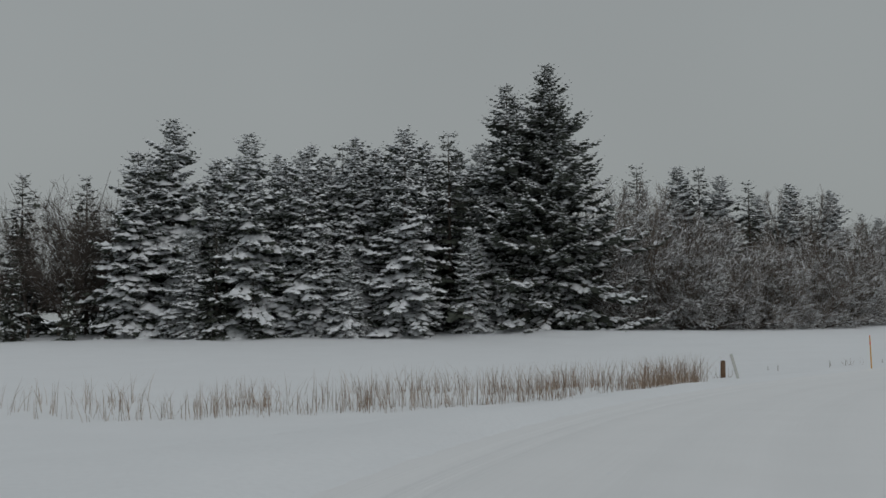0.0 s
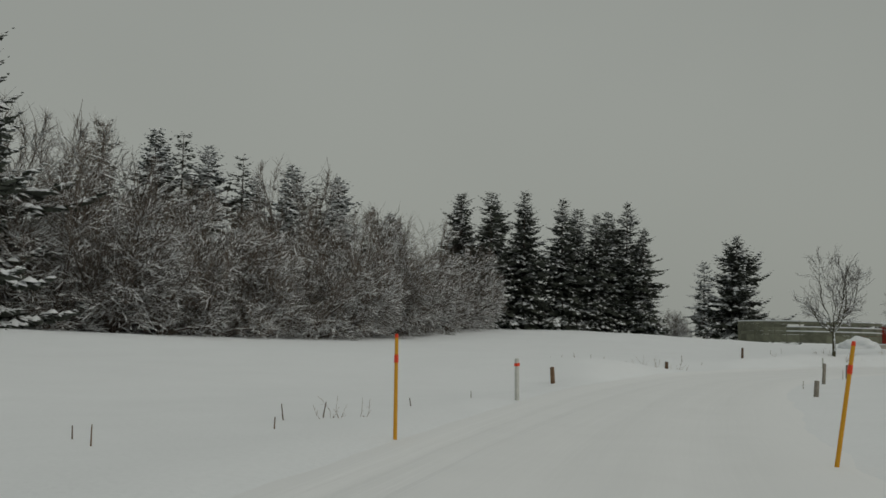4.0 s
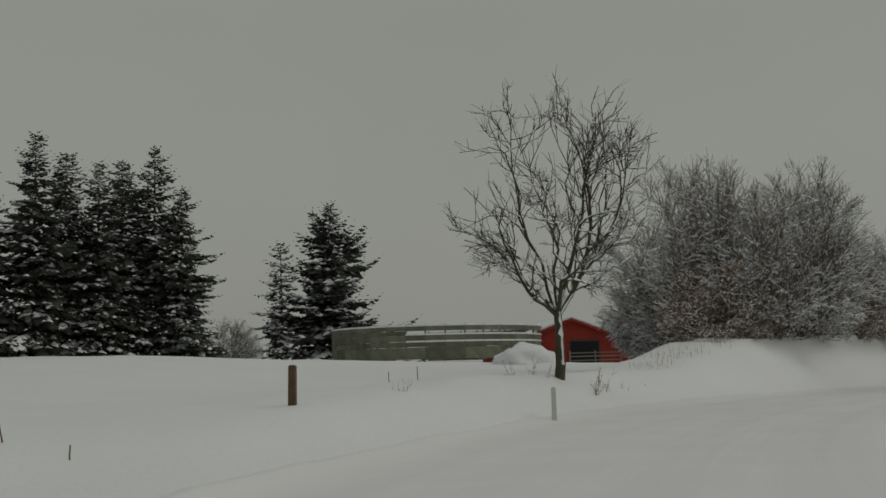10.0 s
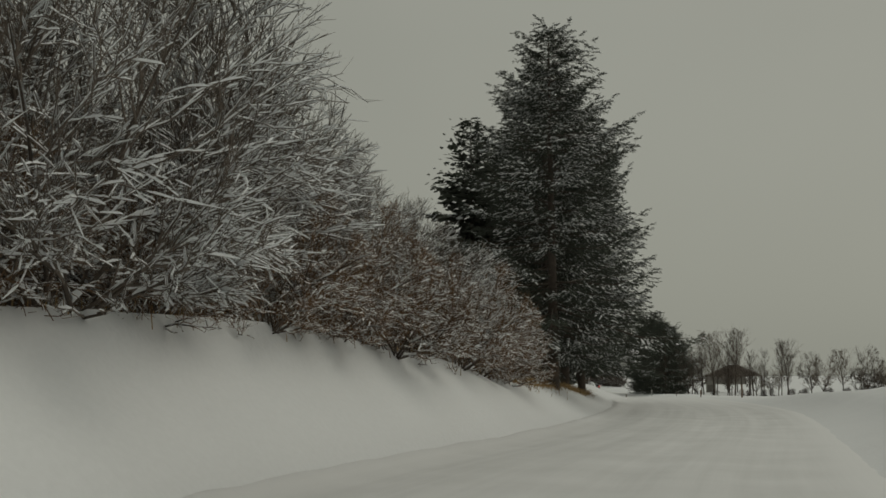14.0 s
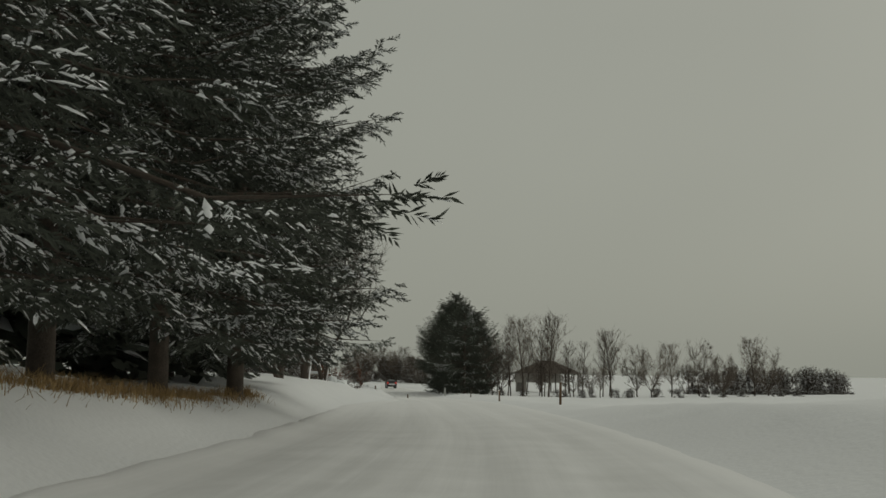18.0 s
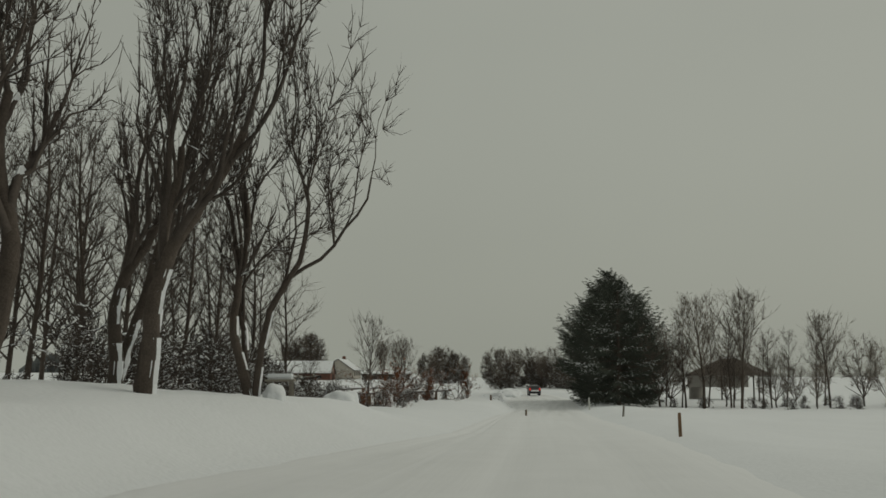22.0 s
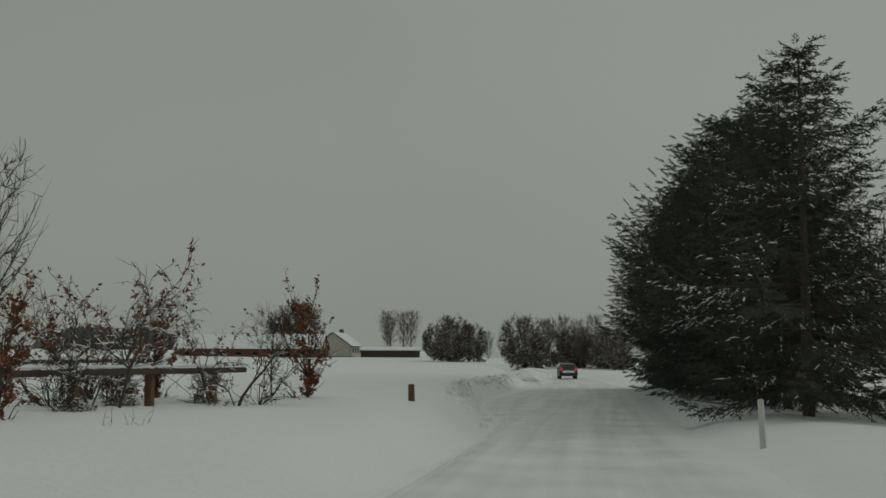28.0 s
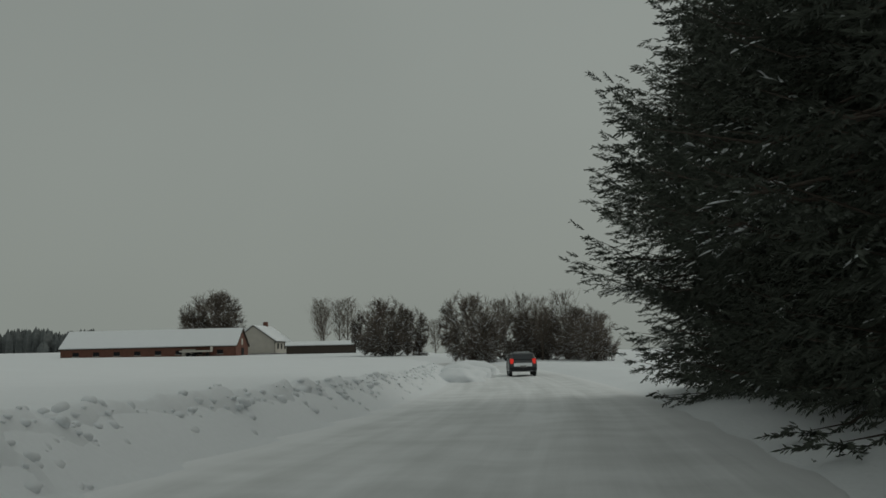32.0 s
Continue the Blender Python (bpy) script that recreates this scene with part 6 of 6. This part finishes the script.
# ---- shelter hut among the trees ----
hx, hy = 297.0, 103.0
hz = gz(hx, hy)
hut = thing("shelter_hut", (hx, hy, hz - .1), "open-sided hut with a dark hipped roof and grey walls", "hut", "", 75)
HTOP, HE, HW = 5.2, 3.1, 4.7
bm = bmesh.new()
vs = [bm.verts.new(c) for c in ((-HW, -4, HE), (HW, -4, HE), (HW, 4, HE), (-HW, 4, HE), (-1.0, 0, HTOP), (1.0, 0, HTOP))]
for q in ((0, 1, 5, 4), (1, 2, 5), (2, 3, 4, 5), (3, 0, 4), (3, 2, 1, 0)):
    bm.faces.new([vs[i] for i in q])
part("roof", bm, M_TIMBER, hut, "dark roof with patches of snow")
bm = bmesh.new()
vs = [bm.verts.new(c) for c in ((-HW + .4, -3.85, HE + .16), (HW - .4, -3.85, HE + .16), (0.8, -.3, HTOP + .05), (-0.8, -.3, HTOP + .05), (-HW + .6, -3.7, HE + .24), (HW - .6, -3.7, HE + .24), (0.7, -.4, HTOP + .09), (-0.7, -.4, HTOP + .09))]
for q in ((4, 5, 6, 7), (0, 1, 5, 4), (1, 2, 6, 5), (2, 3, 7, 6), (3, 0, 4, 7)):
    bm.faces.new([vs[i] for i in q])
part("roof_snow", bm, M_SNOW, hut)
part("wall", box((7.5, 0.2, 1.5), (0.8, 2.6, HE - .65), .02), M_HUT, hut)
part("wall", box((0.2, 5.2, HE + .1), (4.3, 0, HE / 2), .02), M_HUT, hut)
part("wall", box((4.4, 0.2, 1.3), (2.1, -2.6, HE - .55), .02), M_HUT, hut)
# no hole in this wall; the interior's shade is a thin dark box
part("opening", box((1.0, 0.05, .7), (1.6, -2.73, HE - .5), .02), M_DARK, hut, "dark panel painted as the window's shaded inside")
for sx in (-4.3, -2.2, 0.2):
    for sy in (-2.9, 2.9):
        part("post", box((.16, .16, HE), (sx, sy, HE / 2), .02), M_TIMBER, hut)

# ---- long farm building and neighbours ----
farm = gable_house("farm_building", (446.0, 229.5, gz(446, 229.5) - 0.8), -77, 34.0, 11.0, 2.6, 5.9, M_BRICK, "long brick farm building with snow on its roof", "barn")
for i in range(8):
    xx = -14 + 4 * i
    w = part("window", box((1.2, 0.08, 0.8), (xx, -5.53, 1.5), .02), M_DARK, farm)
    part("frame", box((1.36, 0.05, 0.10), (xx, -5.56, 1.07), .01), M_WALL, farm)
part("gate", box((2.6, 0.08, 2.1), (8.0, -5.54, 1.05), .02), M_WALL, farm, "pale sliding gate")
part("gable_door", box((0.08, 2.2, 2.2), (17.03, 0.5, 1.1), .02), M_DARK, farm)
part("loft_hatch", box((0.08, 1.2, 1.2), (17.04, 0, 3.4), .02), M_WALL, farm)
farm2 = gable_house("farm_house", (466.0, 216.0, gz(466, 216) + .1), 10, 14.0, 9.0, 2.4, 5.6, M_WALL, "pale farmhouse with snowy roof and chimney", "house")
part("chimney", box((0.9, 0.9, 1.6), (3.0, 0, 5.9), .03), M_BRICK, farm2)
for i in range(4):
    part("window", box((1.1, 0.08, 1.1), (-4.5 + 3 * i, -4.53, 1.4), .02), M_DARK, farm2)
shed = gable_house("low_shed", (462.0, 201.0, gz(462, 201)), -70, 14.0, 5.0, 1.5, 2.2, M_TIMBER, "low dark shed half buried in snow", "shed")


# ---- dark estate car ahead ----
def car(x, y, turn):
    z = float(ROAD_Z[np.argmin((LINE[:, 0] - x) ** 2 + (LINE[:, 1] - y) ** 2)]) + 0.04
    t = thing("estate_car", (x, y, z), "dark grey estate car with lit tail lights, dusted with snow", "car", "", turn)
    # outline in side view, front is +x
    prof = [(-2.20, .38), (-2.26, .62), (-2.22, .95), (-2.10, 1.02), (-1.78, 1.50), (-1.2, 1.57), (0.2, 1.55), (0.75, 1.40), (1.25, 1.02), (2.05, .88), (2.24, .66), (2.2, .36), (1.75, .30), (-1.75, .30)]
    bm = bmesh.new()
    rows = []
    for yk, sq in ((-.92, 0), (-.86, 1), (.86, 1), (.92, 0)):
        r_ = []
        for px_, pz_ in prof:
            inset = 0.0
            if pz_ > 1.05:
                inset = 0.20 * (pz_ - 1.0) / .55
            yy = math.copysign(abs(yk) - inset - (0 if sq else 0.0), yk)
            zz = pz_ if sq else (pz_ - 0.04 if pz_ > .7 else pz_ + .03)
            xx = px_ * (1.0 if sq else 0.985)
            r_.append(bm.verts.new((xx, yy, zz)))
        rows.append(r_)
    n = len(prof)
    for a, c in zip(rows, rows[1:]):
        for i in range(n):
            bm.faces.new((a[i], c[i], c[(i + 1) % n], a[(i + 1) % n]))
    bm.faces.new(rows[0][::-1])
    bm.faces.new(rows[-1])
    bmesh.ops.recalc_face_normals(bm, faces=bm.faces[:])
    part("body", bm, M_PAINT, t)
    part("rear_window", box((0.03, 1.30, 0.40), (-1.965, 0, 1.27), .012, (0, 33, 0)), M_GLASS, t)
    for s in (-1, 1):
        part("side_window", box((2.3, 0.02, 0.30), (-.45, s * .80, 1.26), .01, (s * 14, 0, 0)), M_GLASS, t)
        part("tail_light", box((0.10, 0.24, 0.36), (-2.20, s * .74, .98), .03), M_LAMP, t, "lit red tail light")
        part("roof_rail", box((1.9, 0.05, 0.05), (-.7, s * .62, 1.60), .015), M_PLASTIC, t)
        part("mirror", box((0.14, 0.20, 0.13), (.72, s * 1.0, 1.08), .03), M_PAINT, t)
        part("exhaust", box((0.10, 0.12, 0.06), (-2.24, s * .55, .36), .02), M_RIM, t)
        for wx in (-1.38, 1.36):
            bm = bmesh.new()
            bmesh.ops.create_cone(bm, cap_ends=True, segments=24, radius1=.33, radius2=.33, depth=.22)
            bmesh.ops.bevel(bm, geom=[e for e in bm.edges if len(e.link_faces) == 2 and abs(e.verts[0].co.z - e.verts[1].co.z) < 1e-4], offset=.035, segments=2, affect='EDGES')
            bm.transform(pose(wx, s * .80, .33, 90, 0, 0))
            w = part("wheel", bm, M_TYRE, t)
            bm = bmesh.new()
            bmesh.ops.create_cone(bm, cap_ends=True, segments=20, radius1=.21, radius2=.17, depth=.03)
            bm.transform(pose(wx, s * .92, .33, -90 * s, 0, 0))
            part("rim", bm, M_RIM, w)
    part("bumper", box((0.16, 1.74, 0.24), (-2.22, 0, .52), .05), M_PLASTIC, t)
    part("tailgate_trim", box((0.04, 0.9, 0.05), (-2.26, 0, .88), .012), M_RIM, t)
    part("number_plate", box((0.02, 0.52, 0.11), (-2.31, 0, .66), .004), M_PLATE, t)
    part("plate_bar", box((0.012, 0.40, 0.05), (-2.322, 0, .66), .002), M_PLASTIC, t)
    part("roof_snow", box((1.5, 1.0, 0.05), (-.5, 0, 1.59), .02), M_CLUMP, t, "thin snow on the roof")
    part("rear_dusting", box((0.02, 1.2, 0.22), (-2.265, 0, .76), .006), M_CLUMP, t, "powder snow on the tailgate")
    return t


car(325.5, 132.75, 14.5)

# small vehicle and goods by the farm
trl = thing("farm_trailer", put(441.5, 218.5, 0), "pale flatbed trailer parked by the barn", "trailer", "", -77)
part("bed", box((6, 1.8, .3), (0, 0, 1.0), .03), M_WALL, trl)
part("headboard", box((.1, 1.8, .7), (3, 0, 1.5), .02), M_WALL, trl)
for xx in (-1.5, -.3, 2.2):
    part("wheel", box((.7, 1.7, .7), (xx, 0, .4), .2), M_TYRE, trl)

# wooded hills on the skyline; the haze over them is only their pale colour
def far_woods(x, y, length, turn, h, seed, label):
    rng = np.random.default_rng(seed)
    n = int(length / 5)
    v, f = [], []
    ca, sa = math.cos(turn), math.sin(turn)
    g = gz(x, y)
    for i in range(n * 6):
        u = rng.uniform(-.5, .5) * length
        w = rng.uniform(-40, 40)
        e = math.sqrt(max(0.02, 1 - (2 * u / length) ** 2))
        hh = h * e * rng.uniform(.9, 1.03)
        r_ = rng.uniform(3, 5)
        cx, cy = x + ca * u - sa * w, y + sa * u + ca * w
        k = len(v)
        v += [(cx + r_ * math.cos(q), cy + r_ * math.sin(q), g - 4) for q in (0, 1.57, 3.14, 4.71)]
        v += [(cx + r_ * .9 * math.cos(q + .4), cy + r_ * .9 * math.sin(q + .4), g + hh * .6) for q in (0, 1.57, 3.14, 4.71)]
        v.append((cx, cy, g + hh))
        for a in range(4):
            c = (a + 1) % 4
            f.append((k + a, k + c, k + 4 + c, k + 4 + a))
            f.append((k + 4 + a, k + 4 + c, k + 8))
    tagged(new("far_woods", raw("far_woods", np.array(v), f, M_WOODS_HAZED)), label, "woods", kind="stuff")


far_woods(1010, 665, 90, 2.2, 24, 1, "distant wooded hill, its haze put into the colour")
far_woods(1022, 622, 80, 2.2, 22, 2, "distant wooded hill, its haze put into the colour")
